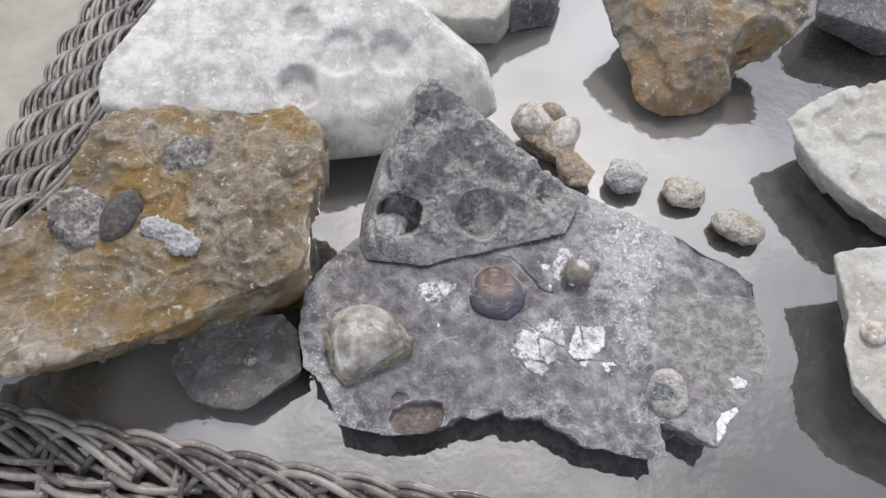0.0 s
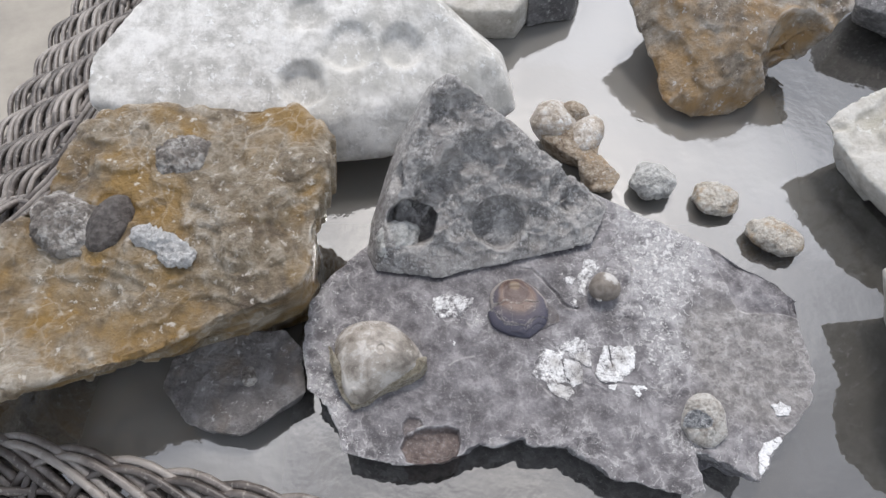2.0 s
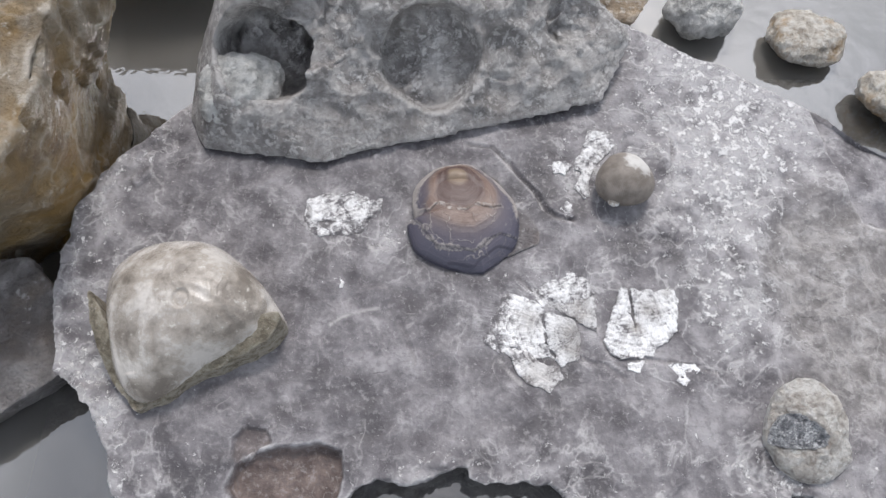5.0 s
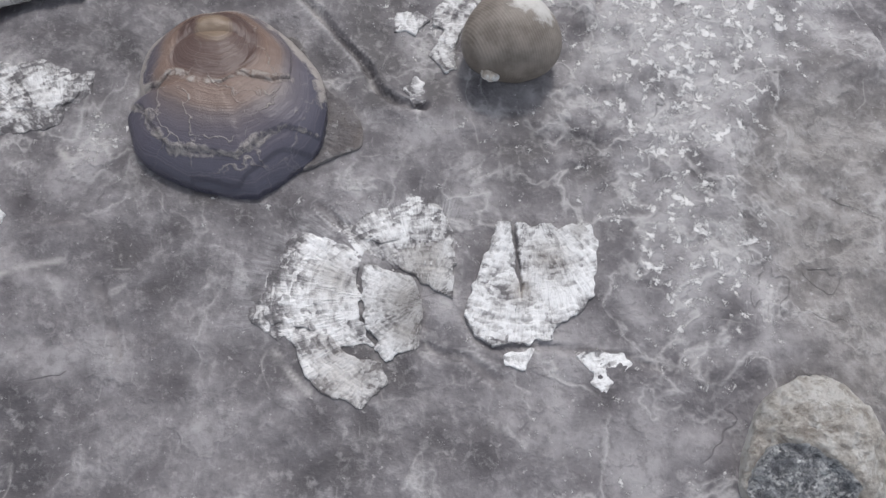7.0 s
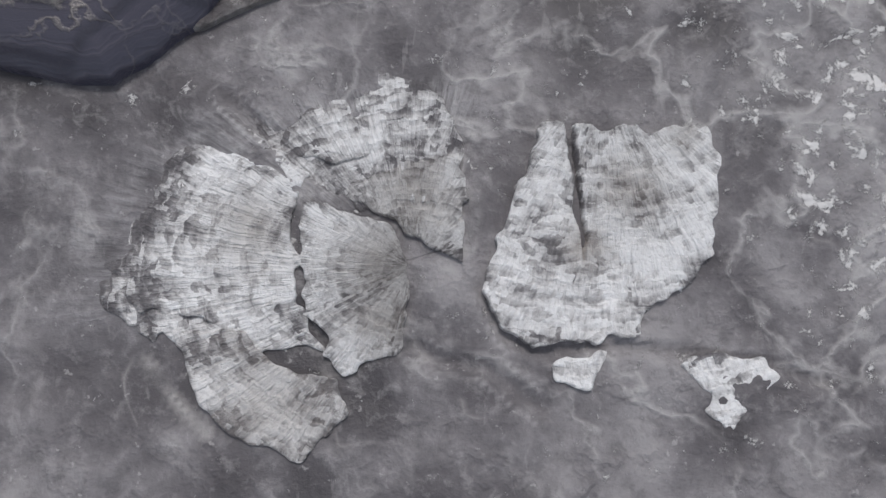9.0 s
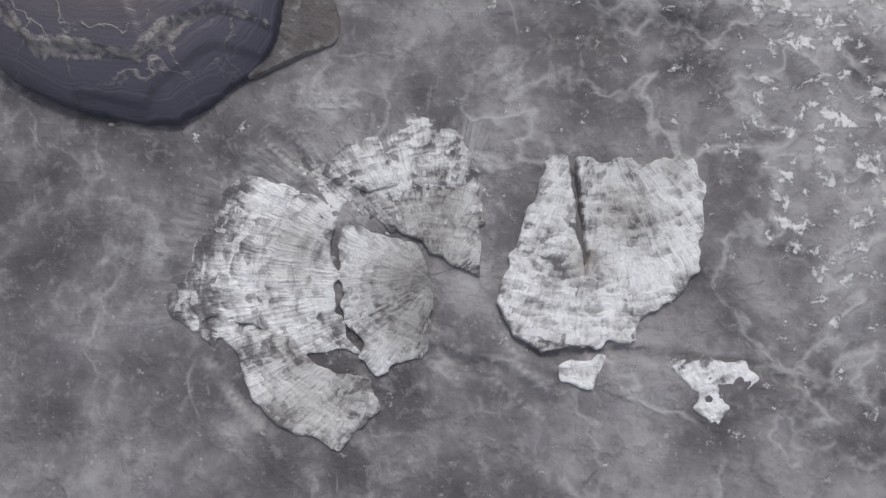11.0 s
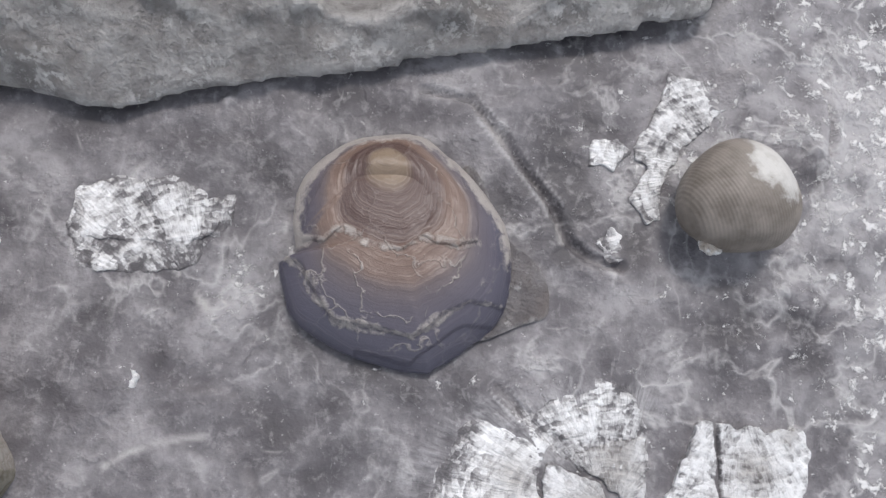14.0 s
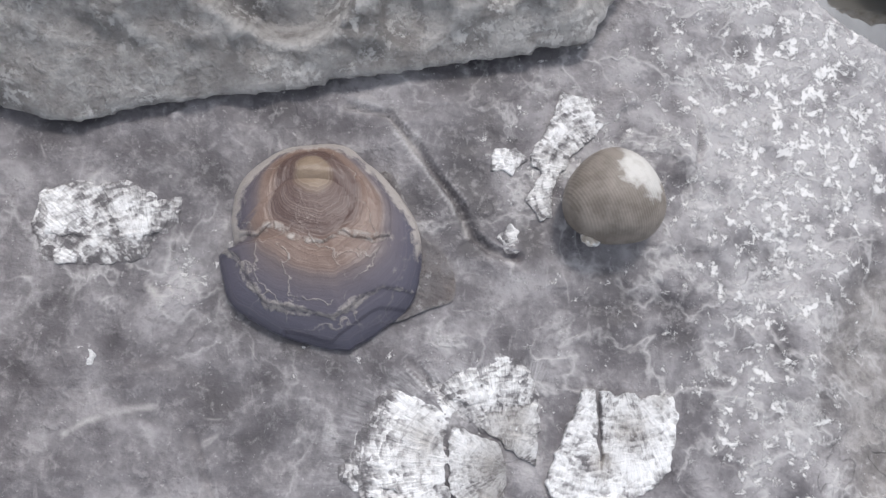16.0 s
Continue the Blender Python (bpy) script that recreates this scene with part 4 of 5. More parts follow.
# the faint rest of its fan, worn down to the stone
flake([(0.0305, 0.14), (0.031, 0.147), (0.034, 0.153), (0.0385, 0.1572), (0.0435, 0.1595), (0.05, 0.1602), (0.056, 0.1588), (0.0612, 0.1555), (0.0632, 0.1505), (0.0618, 0.146), (0.0575, 0.1445), (0.0525, 0.1465), (0.0495, 0.148), (0.049, 0.142), (0.0488, 0.1365), (0.0455, 0.134), (0.041, 0.1345), (0.036, 0.137)], FAN, 0.0002, 31, fade=((0.047, 0.146), (0.036, 0.156)), hold=-0.2)
# the rounder shell beside it, and its splinters
flake([(0.0691, 0.153), (0.0733, 0.1533), (0.0747, 0.1523), (0.0772, 0.1533), (0.0781, 0.1523), (0.0828, 0.1533), (0.0839, 0.15), (0.0839, 0.1461), (0.0827, 0.1418), (0.0801, 0.139), (0.0772, 0.1374), (0.0766, 0.1353), (0.0724, 0.1349), (0.0678, 0.1343), (0.0656, 0.1359), (0.0633, 0.1391), (0.0648, 0.1424), (0.0663, 0.1462), (0.0678, 0.1501)], (0.0745, 0.158), 0.001, 14, hold=0.06,
      grooves=[[(0.0715, 0.1528), (0.0716, 0.15), (0.0719, 0.1481), (0.0718, 0.1455), (0.0723, 0.1433), (0.0721, 0.141)]], cream=((0.0765, 0.147, 0.003), (0.0725, 0.1425, 0.002), (0.081, 0.1515, 0.0015)))
flake([(0.0684, 0.1332), (0.0706, 0.1342), (0.0738, 0.1341), (0.0728, 0.1322), (0.0723, 0.1311), (0.07, 0.1311)], (0.0745, 0.158), 0.0009, 5, hold=-0.04)
flake([(0.0784, 0.1333), (0.0817, 0.1336), (0.0859, 0.1334), (0.0871, 0.132), (0.0856, 0.13), (0.0831, 0.1276), (0.0804, 0.1294), (0.0814, 0.1307), (0.0801, 0.1321)], (0.0745, 0.158), 0.0009, 15, hold=-0.04)
# the small fan beyond the olive shell's slope, the crust round the ribbed shell, and scattered bits
flake([(-0.0123, 0.1758), (-0.0098, 0.1779), (-0.0068, 0.177), (-0.0035, 0.1755), (-0.0019, 0.1775), (0.002, 0.1772), (0.0061, 0.1767), (0.0058, 0.173), (0.0018, 0.1704), (-0.0052, 0.1705), (-0.0115, 0.1707)], (0.0056, 0.1628), 0.0005, 6, hold=-0.08, grooves=[[(-0.0045, 0.177), (-0.001, 0.171)]])
flake([(-0.0125, 0.1665), (-0.0135, 0.172), (-0.0125, 0.178), (-0.008, 0.18), (0.0, 0.1792), (0.0075, 0.178), (0.0072, 0.172), (0.0045, 0.1685), (-0.003, 0.1665)], (0.0056, 0.1628), 0.0003, 33, hold=-0.3)
flake([(-0.0099, 0.1687), (-0.0064, 0.169), (-0.0061, 0.1665), (-0.0089, 0.1666)], (0.0056, 0.1628), 0.0004, 9)
flake([(-0.0071, 0.1541), (-0.0038, 0.155), (-0.0009, 0.1538), (-0.0027, 0.1523)], (0.0, 0.15), 0.0005, 10, hold=0.2)
flake([(0.0641, 0.1998), (0.0724, 0.1982), (0.0728, 0.1949), (0.0685, 0.1912), (0.0646, 0.186), (0.0632, 0.179), (0.0617, 0.1778), (0.0592, 0.1815), (0.0614, 0.1857), (0.0595, 0.187), (0.0604, 0.1904), (0.0635, 0.1948)], (0.0745, 0.186), 0.0006, 7, hold=-0.04)
flake([(0.0535, 0.1857), (0.0541, 0.189), (0.0575, 0.1895), (0.0592, 0.188), (0.057, 0.185)], (0.0745, 0.186), 0.0003, 17)
flake([(0.0551, 0.175), (0.0565, 0.1775), (0.0585, 0.1765), (0.059, 0.173), (0.0568, 0.1722)], (0.0745, 0.186), 0.0003, 18)
flake([(0.143, 0.125), (0.148, 0.1265), (0.1525, 0.124), (0.151, 0.12), (0.1455, 0.12)], (0.148, 0.13), 0.0005, 8, hold=0.2)
flake([(0.1305, 0.0975), (0.1325, 0.1035), (0.137, 0.108), (0.1435, 0.1105), (0.1445, 0.1085), (0.139, 0.1035), (0.135, 0.0975), (0.1315, 0.0935)], (0.148, 0.12), 0.0022, 19, hold=0.25)


def big_shell():
    cx, cy = -0.037, 0.144
    out = rounded([(x - cx, y - cy) for x, y in [(-0.059, 0.151), (-0.054, 0.159), (-0.045, 0.1622), (-0.034, 0.1612), (-0.0235, 0.1535), (-0.0155, 0.1435), (-0.0175, 0.1385), (-0.032, 0.1305), (-0.0465, 0.1225), (-0.055, 0.132)]])
    hinge = (0.006, -0.016)

    def lie(x, y):
        return SLOPE_Y * y + SLOPE_X * x

    def dome(x, y):
        q = plan(x, y)
        rr, turn = radial(x, y, (0.0, 0.0), out)
        oval = 1 / np.hypot(np.cos(turn) / 0.0215, np.sin(turn) / 0.0185)
        r = np.hypot(x, y)
        rr = np.clip(r / (oval + (r / np.maximum(rr, 1e-6) - oval) * np.clip(rr, 0, 1) ** 2), 0, 1)
        k, a = radial(x, y, hinge, [(u * 1.6, v * 1.6) for u, v in out])
        z = 0.0035 + 0.0155 * np.clip(1 - rr ** 2.2, 0, 1) ** 0.62
        z += 0.00035 * vnoise(np.stack([k * 26, a * 0.5, a * 0], 1), 1.0, 4) + 0.0006 * fbm(q, 110, 4, 4) + 0.0003 * terraces(q, 140, 3, 8)
        # chipped corner, and a chip on the crown
        z -= 0.0022 * smoothstep(0.0, 0.0012, x - 0.0172 + 0.001 * vnoise(q, 300, 2))
        z -= 0.0007 * (1 - smoothstep(0.7, 1.0, np.hypot((x - 0.0015) / 0.0022, (y + 0.0015) / 0.0026) + 0.2 * vnoise(q, 400, 3)))
        return z + lie(x, y)

    box = (-0.024, 0.024, -0.024, 0.021)
    ob = relief("gibbous_shell", box, 0.0003, lambda x, y: within(x, y, out) + 0.0003 * vnoise(plan(x, y), 300, 4), dome, lambda x, y: lie(x, y) - 0.0005, pearl_mat)
    ob.location = (cx, cy, slab_z(cx, cy))
    tagged(ob, "rounded pearly olive-cream fossil shell on the slab", "fossil")
    # tan rock that still sticks to its near side, in thin leaves
    skirt = rounded([(-0.0235, 0.003), (-0.016, -0.006), (-0.005, -0.0085), (0.01, -0.0045), (0.0215, -0.0012), (0.0185, -0.0075), (0.004, -0.0155), (-0.0095, -0.0228), (-0.0145, -0.0195), (-0.02, -0.012)])

    def leaves(x, y):
        q = plan(x, y)
        d = within(x, y, skirt)
        edge = along_way(x, y, [(-0.0235, 0.003), (-0.016, -0.006), (-0.005, -0.0085), (0.01, -0.0045), (0.0215, -0.0012)])
        z = 0.003 + 0.0072 * smoothstep(0.0135, 0.001, edge) + 0.0009 * terraces(q + np.array([0, 0, 0.3]), 160, 4, 3) + 0.0007 * fbm(q, 300, 4, 6)
        return z + lie(x, y)

    m = relief("matrix", box, 0.0003, lambda x, y: within(x, y, skirt) + 0.0007 * vnoise(plan(x, y), 260, 9), leaves, lambda x, y: lie(x, y) - 0.0005, matrix_mat)
    m.parent = ob
    tagged(m, "crumbly tan rock matrix")


big_shell()


def brown_shell():
    cx, cy = 0.0285, 0.1715
    thing = new("brachiopod")
    thing.location = (cx, cy, slab_z(cx, cy))
    tagged(thing, "round brown fossil shell with slate-violet front edge", "fossil")

    def local(points):
        return rounded([(x - cx, y - cy) for x, y in points])

    rim = local([(0.0258, 0.1866), (0.0309, 0.1867), (0.0364, 0.1831), (0.0404, 0.1789), (0.0433, 0.174), (0.0434, 0.1661), (0.0408, 0.1616), (0.0351, 0.1572), (0.0331, 0.1563), (0.0249, 0.1576), (0.0191, 0.16), (0.0161, 0.1625), (0.0139, 0.1687), (0.016, 0.1702), (0.0152, 0.1745), (0.0163, 0.1804), (0.0209, 0.185)])
    upper = local([(0.0261, 0.1858), (0.021, 0.1832), (0.0182, 0.1776), (0.0172, 0.1717), (0.0195, 0.1672), (0.0218, 0.1648), (0.0259, 0.1634), (0.0312, 0.1638), (0.0361, 0.1666), (0.0385, 0.1719), (0.0385, 0.1764), (0.0366, 0.1812), (0.0318, 0.1851)])
    beak = (-0.0018, 0.0112)
    ledge = [(-0.0118, 0.0), (-0.0085, -0.0002), (-0.0063, 0.0013), (-0.0031, -0.0006), (0.001, -0.001), (0.0035, 0.0006), (0.0077, 0.0), (0.0105, 0.0012)]
    lx, ly = [q[0] for q in ledge], [q[1] for q in ledge]
    split = [(-0.0146, -0.0015), (-0.011, -0.0035), (-0.0085, -0.007), (-0.0062, -0.0098), (-0.0015, -0.0103), (0.003, -0.0108), (0.006, -0.0085), (0.0095, -0.0062), (0.0148, -0.0062)]
    sx, sy = [q[0] for q in split], [q[1] for q in split]

    def lie(x, y):
        return SLOPE_Y * y + SLOPE_X * x

    def dome(x, y):
        rr, _ = radial(x, y, (0.0, 0.0), rim)
        q = plan(x, y)
        z = 0.0022 + 0.0062 * np.clip(1 - rr ** 2.3, 0, 1) ** 0.8 + 0.0002 * fbm(q, 260, 3, 5)
        k, a = radial(x, y, beak, rim)
        z += 0.00005 * vnoise(np.stack([k * 40, a * 0.6, a * 0], 1), 1.0, 3)
        # the outer sheet has slipped along a break
        out = np.interp(x, sx, sy) - y + 0.0006 * vnoise(q, 380, 2)
        z -= 0.0007 * smoothstep(-0.0001, 0.0003, out)
        z -= 0.0006 * smoothstep(-0.0001, 0.0003, out - 0.0028 + 0.0008 * vnoise(q, 240, 8)) * (x > -0.004)
        return z

    def crest(x, y):
        q = plan(x, y)
        k, a = radial(x, y, beak, rim)
        z = dome(x, y) + 0.0005
        hollow = np.exp(-(((x + 0.0014) / 0.0046) ** 2 + ((y - 0.0042) / 0.0042) ** 2) ** 1.5)
        knob = np.exp(-((x + 0.0018) / 0.0034) ** 2 - ((y - 0.0098) / 0.0022) ** 2)
        below = smoothstep(-0.0001, 0.0003, np.interp(x, lx, ly) - y + 0.0005 * vnoise(q, 520, 3))
        below2 = smoothstep(-0.0001, 0.0003, np.interp(x, lx, ly) - 0.0024 - y + 0.0012 * vnoise(q, 300, 6)) * smoothstep(-0.004, 0.0, x)
        ridges = vnoise(np.stack([k * 60, a * 0.7, a * 0], 1), 1.0, 9) * smoothstep(0.1, 0.25, k) * (0.6 + 0.6 * vnoise(q, 150, 5))
        return z - 0.0026 * hollow + 0.0009 * knob - 0.0008 * below * smoothstep(0.013, 0.009, np.abs(x)) - 0.00035 * below2 + 0.0001 * ridges + 0.00015 * fbm(q, 500, 3, 2)

    def marks(x, y):
        q = plan(x, y)
        k, a = radial(x, y, beak, rim)
        rr, _ = radial(x, y, (0.0, 0.0), rim)
        crust = 0.85 * smoothstep(0.76, 0.96, rr) * smoothstep(-0.006, 0.003, y) + 0.6 * (1 - smoothstep(0.0002, 0.0014, along_way(x, y, ledge) + 0.0006 * vnoise(q, 300, 4)))
        crust = np.maximum(crust, 0.62 * (1 - smoothstep(0.0002, 0.0012, along_way(x, y, split) + 0.0008 * vnoise(q, 260, 4))))
        return k, crust * 1.0, smoothstep(0.38, 0.5, k) * smoothstep(0.9, 0.7, rr) + 0.15

    def deep(x, y):
        return lie(x, y) - 0.001

    box = (-0.0165, 0.0165, -0.0172, 0.0172)
    low = relief("lower_valve", box, 0.0002, lambda x, y: within(x, y, rim) + 0.0003 * vnoise(plan(x, y), 420, 4), lambda x, y: dome(x, y) + lie(x, y), deep, slate_mat, marks)
    top = relief("upper_valve", box, 0.00018, lambda x, y: within(x, y, upper) + 0.0005 * vnoise(plan(x, y), 350, 7), lambda x, y: crest(x, y) + lie(x, y), lambda x, y: dome(x, y) + lie(x, y) - 0.001, brown_mat, marks)
    # the flat grey edge of a second shell beneath
    wing = [(0.008, 0.0123), (0.0121, 0.008), (0.015, 0.003), (0.0192, -0.0008), (0.0203, -0.0066), (0.0162, -0.0084), (0.0104, -0.0103), (0.005, -0.004)]
    side = relief("under_shell", (0.004, 0.0215, -0.0115, 0.0135), 0.0003, lambda x, y: within(x, y, rounded(wing)) + 0.0006 * vnoise(plan(x, y), 300, 3),
                  lambda x, y: lie(x, y) + 0.0007 + 0.0006 * np.clip(1 - np.hypot(x - 0.012, y) / 0.012, 0, 1) + 0.0003 * fbm(plan(x, y), 300, 4, 6), deep, edge_mat)
    for ob, label in ((low, "slate-violet valve with pale cracks"), (top, "brown valve with tan growth lines"), (side, "thin grey-brown shell edge")):
        ob.parent = thing
        tagged(ob, label)


brown_shell()


def ball_shell():
    bm = bmesh.new()
    bmesh.ops.create_icosphere(bm, subdivisions=5, radius=1)
    for v in bm.verts:
        x, y, z = v.co
        k = 1 + 0.05 * noise.noise(v.co * 1.8) + 0.06 * y
        v.co = Vector((x * 0.0077 * (1 - 0.14 * y), y * 0.0074 * k, z * 0.0062 * k))
    ob = part("ribbed_shell", bm, ball_mat)
    ob.location = (0.0718, 0.181, slab_z(0.0718, 0.181) + 0.0052)
    tagged(ob, "small globular olive fossil shell with chalky white top", "fossil")
    bm = bmesh.new()
    bmesh.ops.create_icosphere(bm, subdivisions=4, radius=1)
    for v in bm.verts:
        v.co = Vector((v.co.x * 0.0016, v.co.y * 0.0013, v.co.z * 0.0011)) * (1 + 0.2 * noise.noise(v.co * 2.5))
    beak = part("beak", bm, layer_mat, ob, "chipped cream beak of the shell")
    beak.location = (-0.0032, -0.0062, -0.0006)


ball_shell()


def nodule():
    c = (0.1105, 0.1175)
    out = rounded([(x - c[0], y - c[1]) for x, y in [(0.1004, 0.1146), (0.1029, 0.1242), (0.1085, 0.1292), (0.1155, 0.1297), (0.1209, 0.1219), (0.1192, 0.1103), (0.1123, 0.1053), (0.1042, 0.1074)]])
    face = rounded([(x - c[0], y - c[1]) for x, y in [(0.0998, 0.115), (0.1028, 0.1207), (0.1072, 0.1212), (0.1125, 0.115), (0.1099, 0.1119), (0.1026, 0.1125)]], 2)

    def lie(x, y):
        return SLOPE_Y * y + SLOPE_X * x

    def knob(x, y):
        q = plan(x, y)
        rr, _ = radial(x, y, (0.0, 0.0), out)
        z = 0.001 + 0.0062 * np.clip(1 - rr ** 2.4, 0, 1) ** 0.8 + 0.0015 * fbm(q, 190, 4, 3) + 0.0008 * fbm(q, 420, 3, 8, True) + 0.0016 * terraces(q, 160, 4, 5)
        return z - 0.0014 * smoothstep(-0.0006, 0.0006, within(x, y, face) - 0.0008) + lie(x, y)

    ob = relief("shell_nodule", (-0.0125, 0.0125, -0.0145, 0.0145), 0.00028, lambda x, y: within(x, y, out) + 0.0008 * vnoise(plan(x, y), 260, 4), knob, lambda x, y: lie(x, y) - 0.001, crust_mat)
    ob.location, ob.parent = (*c, slab_z(*c)), slab
    tagged(ob, "pale crusted fossil knob")

    def facets(x, y):
        q = plan(x, y)
        return knob(x, y) + 0.0007 + 0.0006 * terraces(q + q[:, ::-1] * 0.3, 420, 3, 6) + 0.0003 * fbm(q, 800, 3, 2)

    cr = relief("crystal_face", (-0.0125, 0.0035, -0.007, 0.005), 0.0002, lambda x, y: within(x, y, face) - 0.0005 + 0.0005 * vnoise(plan(x, y), 500, 4), facets, lambda x, y: knob(x, y) - 0.001, crystal_mat)
    cr.parent = ob
    tagged(cr, "sparkling grey crystals")


nodule()

# ---- the other stones ----


def stone(name, bm, material, label, voxel=0.0016, smooth=8, rough=0.0015, scale=60, pits=(), ridged=0.0, foot=0.0, fine=0.0004, category="rock", flaking=None, calm=None):
    me, p, e = even_mesh(bm, voxel, smooth)
    n = normals(me, p)
    even = p
    p = p + n * (rough * fbm(p, scale, 5, len(name)) + ridged * fbm(p, scale * 2.2, 4, 3, True) + fine * fbm(p, 350, 3, 8))[:, None]
    if flaking:
        p = p + normals(me, relax(p, e, 6)) * (flaking[1] * terraces(p, flaking[0], flaking[2], len(name) + 4))[:, None]
    if calm:
        p = p + (even - p) * (0.85 * calm(p))[:, None]
    n = normals(me, relax(p, e, 4))
    for at, radius, depth, rim in pits:
        p = pit(p, n, at, radius, depth, rim, flat=rim > 0)
    if len(pits) > 20:
        p = p + n * ((1 - 0.8 * calm(p)) * (0.0007 * fbm(p, 190, 4, 15, True) + 0.0005 * terraces(p, 240, 3, 6)))[:, None]
    p[:, 2] = np.maximum(p[:, 2], foot if not callable(foot) else foot(p[:, 0], p[:, 1]))
    return tagged(finish(name, me, p, material), label, category)


def tri_foot(x, y):
    return SC[2] + SLOPE_Y * (y - SC[1]) + SLOPE_X * (x - SC[0]) + 0.0012


tri = [(-0.0471, 0.2006, 0.027), (-0.042, 0.191, 0.027), (-0.01, 0.1865, 0.027), (0.027, 0.198, 0.029), (0.068, 0.206, 0.029), (0.078, 0.226, 0.034), (0.026, 0.248, 0.072), (0.005, 0.255, 0.0915), (-0.006, 0.259, 0.096), (-0.0158, 0.2678, 0.08), (-0.0327, 0.2588, 0.05), (-0.0458, 0.2157, 0.033), (-0.0355, 0.199, 0.0425), (-0.0235, 0.232, 0.0745), (-0.0125, 0.253, 0.0925), (0.06, 0.232, 0.03), (0.0, 0.27, 0.03), (-0.032, 0.262, 0.03)]
dents = random.Random(12)
scallops = []
for _ in range(110):
    u, v = dents.uniform(0, 1), dents.uniform(0.22, 1) ** 1.15
    x = -0.04 + 0.1 * u
    y0, y1, z0, z1 = 0.194, 0.256 - 0.4 * abs(x + 0.006) * (0.9 if x > -0.006 else 1.6), 0.032, 0.094 - 0.75 * abs(x + 0.006) * (1.0 if x > -0.006 else 1.4)
    if x < -0.03 or math.hypot(x - 0.0236, y0 + (y1 - y0) * v - 0.2145) < 0.013:
        continue
    r = dents.uniform(0.0025, 0.008)
    scallops.append(((x, y0 + (y1 - y0) * v, z0 + (z1 - z0) * v), r, r * dents.uniform(0.3, 0.55), 0.0))
pitted = stone("pitted_rock", hull(tri), tri_mat, "pitted grey three-cornered limestone leaning on the slab", 0.0008, 5, 0.0013, 55,
      [*scallops, ((-0.0235, 0.207, 0.047), 0.0125, 0.016, 0.14), ((0.0205, 0.2105, 0.0425), 0.0145, 0.0065, 0.12), ((0.006, 0.232, 0.07), 0.009, 0.003, 0.0), ((0.04, 0.205, 0.036), 0.006, 0.003, 0.0), ((0.018, 0.197, 0.035), 0.004, 0.002, 0.0), ((0.045, 0.222, 0.05), 0.006, 0.002, 0.0)],
      0.001, tri_foot, 0.0004, flaking=(60, 0.0026, 4), calm=lambda p: np.maximum(smoothstep(0.002, -0.001, p[:, 0] + 0.0365 - 0.37 * (p[:, 1] - 0.199)), 0.85 * smoothstep(0.009, 0.004, p[:, 2] - tri_foot(p[:, 0], p[:, 1]))))



def lump(name, at, size, turn, material, parent, label, seed, voxel=0.0007, rough=0.001, smooth=6):
    """A fossil that sticks out of its rock: half-sunk, rounded, uneven."""
    rnd = random.Random(seed)
    m = pose(0, 0, 0, *turn)
    pts = []
    for k in range(40):
        v = Vector((rnd.gauss(0, 1), rnd.gauss(0, 1), rnd.gauss(0, 1))).normalized()
        pts.append(m @ Vector((v.x * size[0], v.y * size[1], v.z * size[2])))
    me, p, e = even_mesh(hull(pts), voxel, smooth)
    n = normals(me, p)
    p = p + n * (rough * fbm(p, 200, 4, seed) + rough * 0.5 * fbm(p, 420, 3, seed + 2, True))[:, None]
    ob = finish(name, me, p, material)
    ob.location, ob.parent = at, parent
    return tagged(ob, label)


lump("fossil_cast", (-0.031, 0.2035, 0.0365), (0.0125, 0.0105, 0.006), (46, 0, 25), grey_fossil_mat, pitted, "pale ribbed shell left in the hollow", 4, rough=0.0018)

boulder = [(-0.206, 0.284, 0.05), (-0.209, 0.311, 0.06), (-0.179, 0.35, 0.075), (-0.075, 0.276, 0.046), (-0.029, 0.291, 0.046), (0.022, 0.323, 0.05), (0.037, 0.309, 0.02), (-0.018, 0.345, 0.078), (-0.07, 0.4, 0.085), (-0.156, 0.385, 0.085), (-0.12, 0.266, 0.024), (-0.08, 0.2655, 0.022), (-0.043, 0.2685, 0.022), (-0.09, 0.288, 0.0), (-0.04, 0.291, 0.0), (0.015, 0.305, 0.01), (0.02, 0.325, 0.0), (-0.2, 0.3, 0.0), (-0.15, 0.4, 0.0), (-0.03, 0.4, 0.0), (0.03, 0.35, 0.03)]
stone("white_boulder", hull(boulder), boulder_mat, "large chalky white boulder with round hollows", 0.0022, 9, 0.0016, 35,
      [((-0.087, 0.294, 0.056), 0.0145, 0.006, 0.35), ((-0.062, 0.315, 0.064), 0.0155, 0.004, 0.35), ((-0.032, 0.317, 0.062), 0.0135, 0.005, 0.35), ((-0.087, 0.335, 0.07), 0.012, 0.003, 0.4), ((-0.047, 0.292, 0.05), 0.006, 0.0012, 0.0)])

och_top = [(-0.275, 0.15, 0.06), (-0.221, 0.184, 0.06), (-0.199, 0.212, 0.065), (-0.18, 0.257, 0.072), (-0.145, 0.259, 0.075), (-0.081, 0.259, 0.075), (-0.068, 0.244, 0.073), (-0.065, 0.219, 0.07), (-0.065, 0.177, 0.065), (-0.07, 0.162, 0.063), (-0.104, 0.144, 0.06), (-0.13, 0.13, 0.058), (-0.198, 0.113, 0.055), (-0.26, 0.1, 0.055)]
och_low = [(-0.14 + (x + 0.14) * 0.86, 0.2 + (y - 0.2) * 0.6, 0.0) if x > -0.2 else (-0.19, 0.2 + (y - 0.2) * 0.45, 0.0) for x, y, z in och_top]
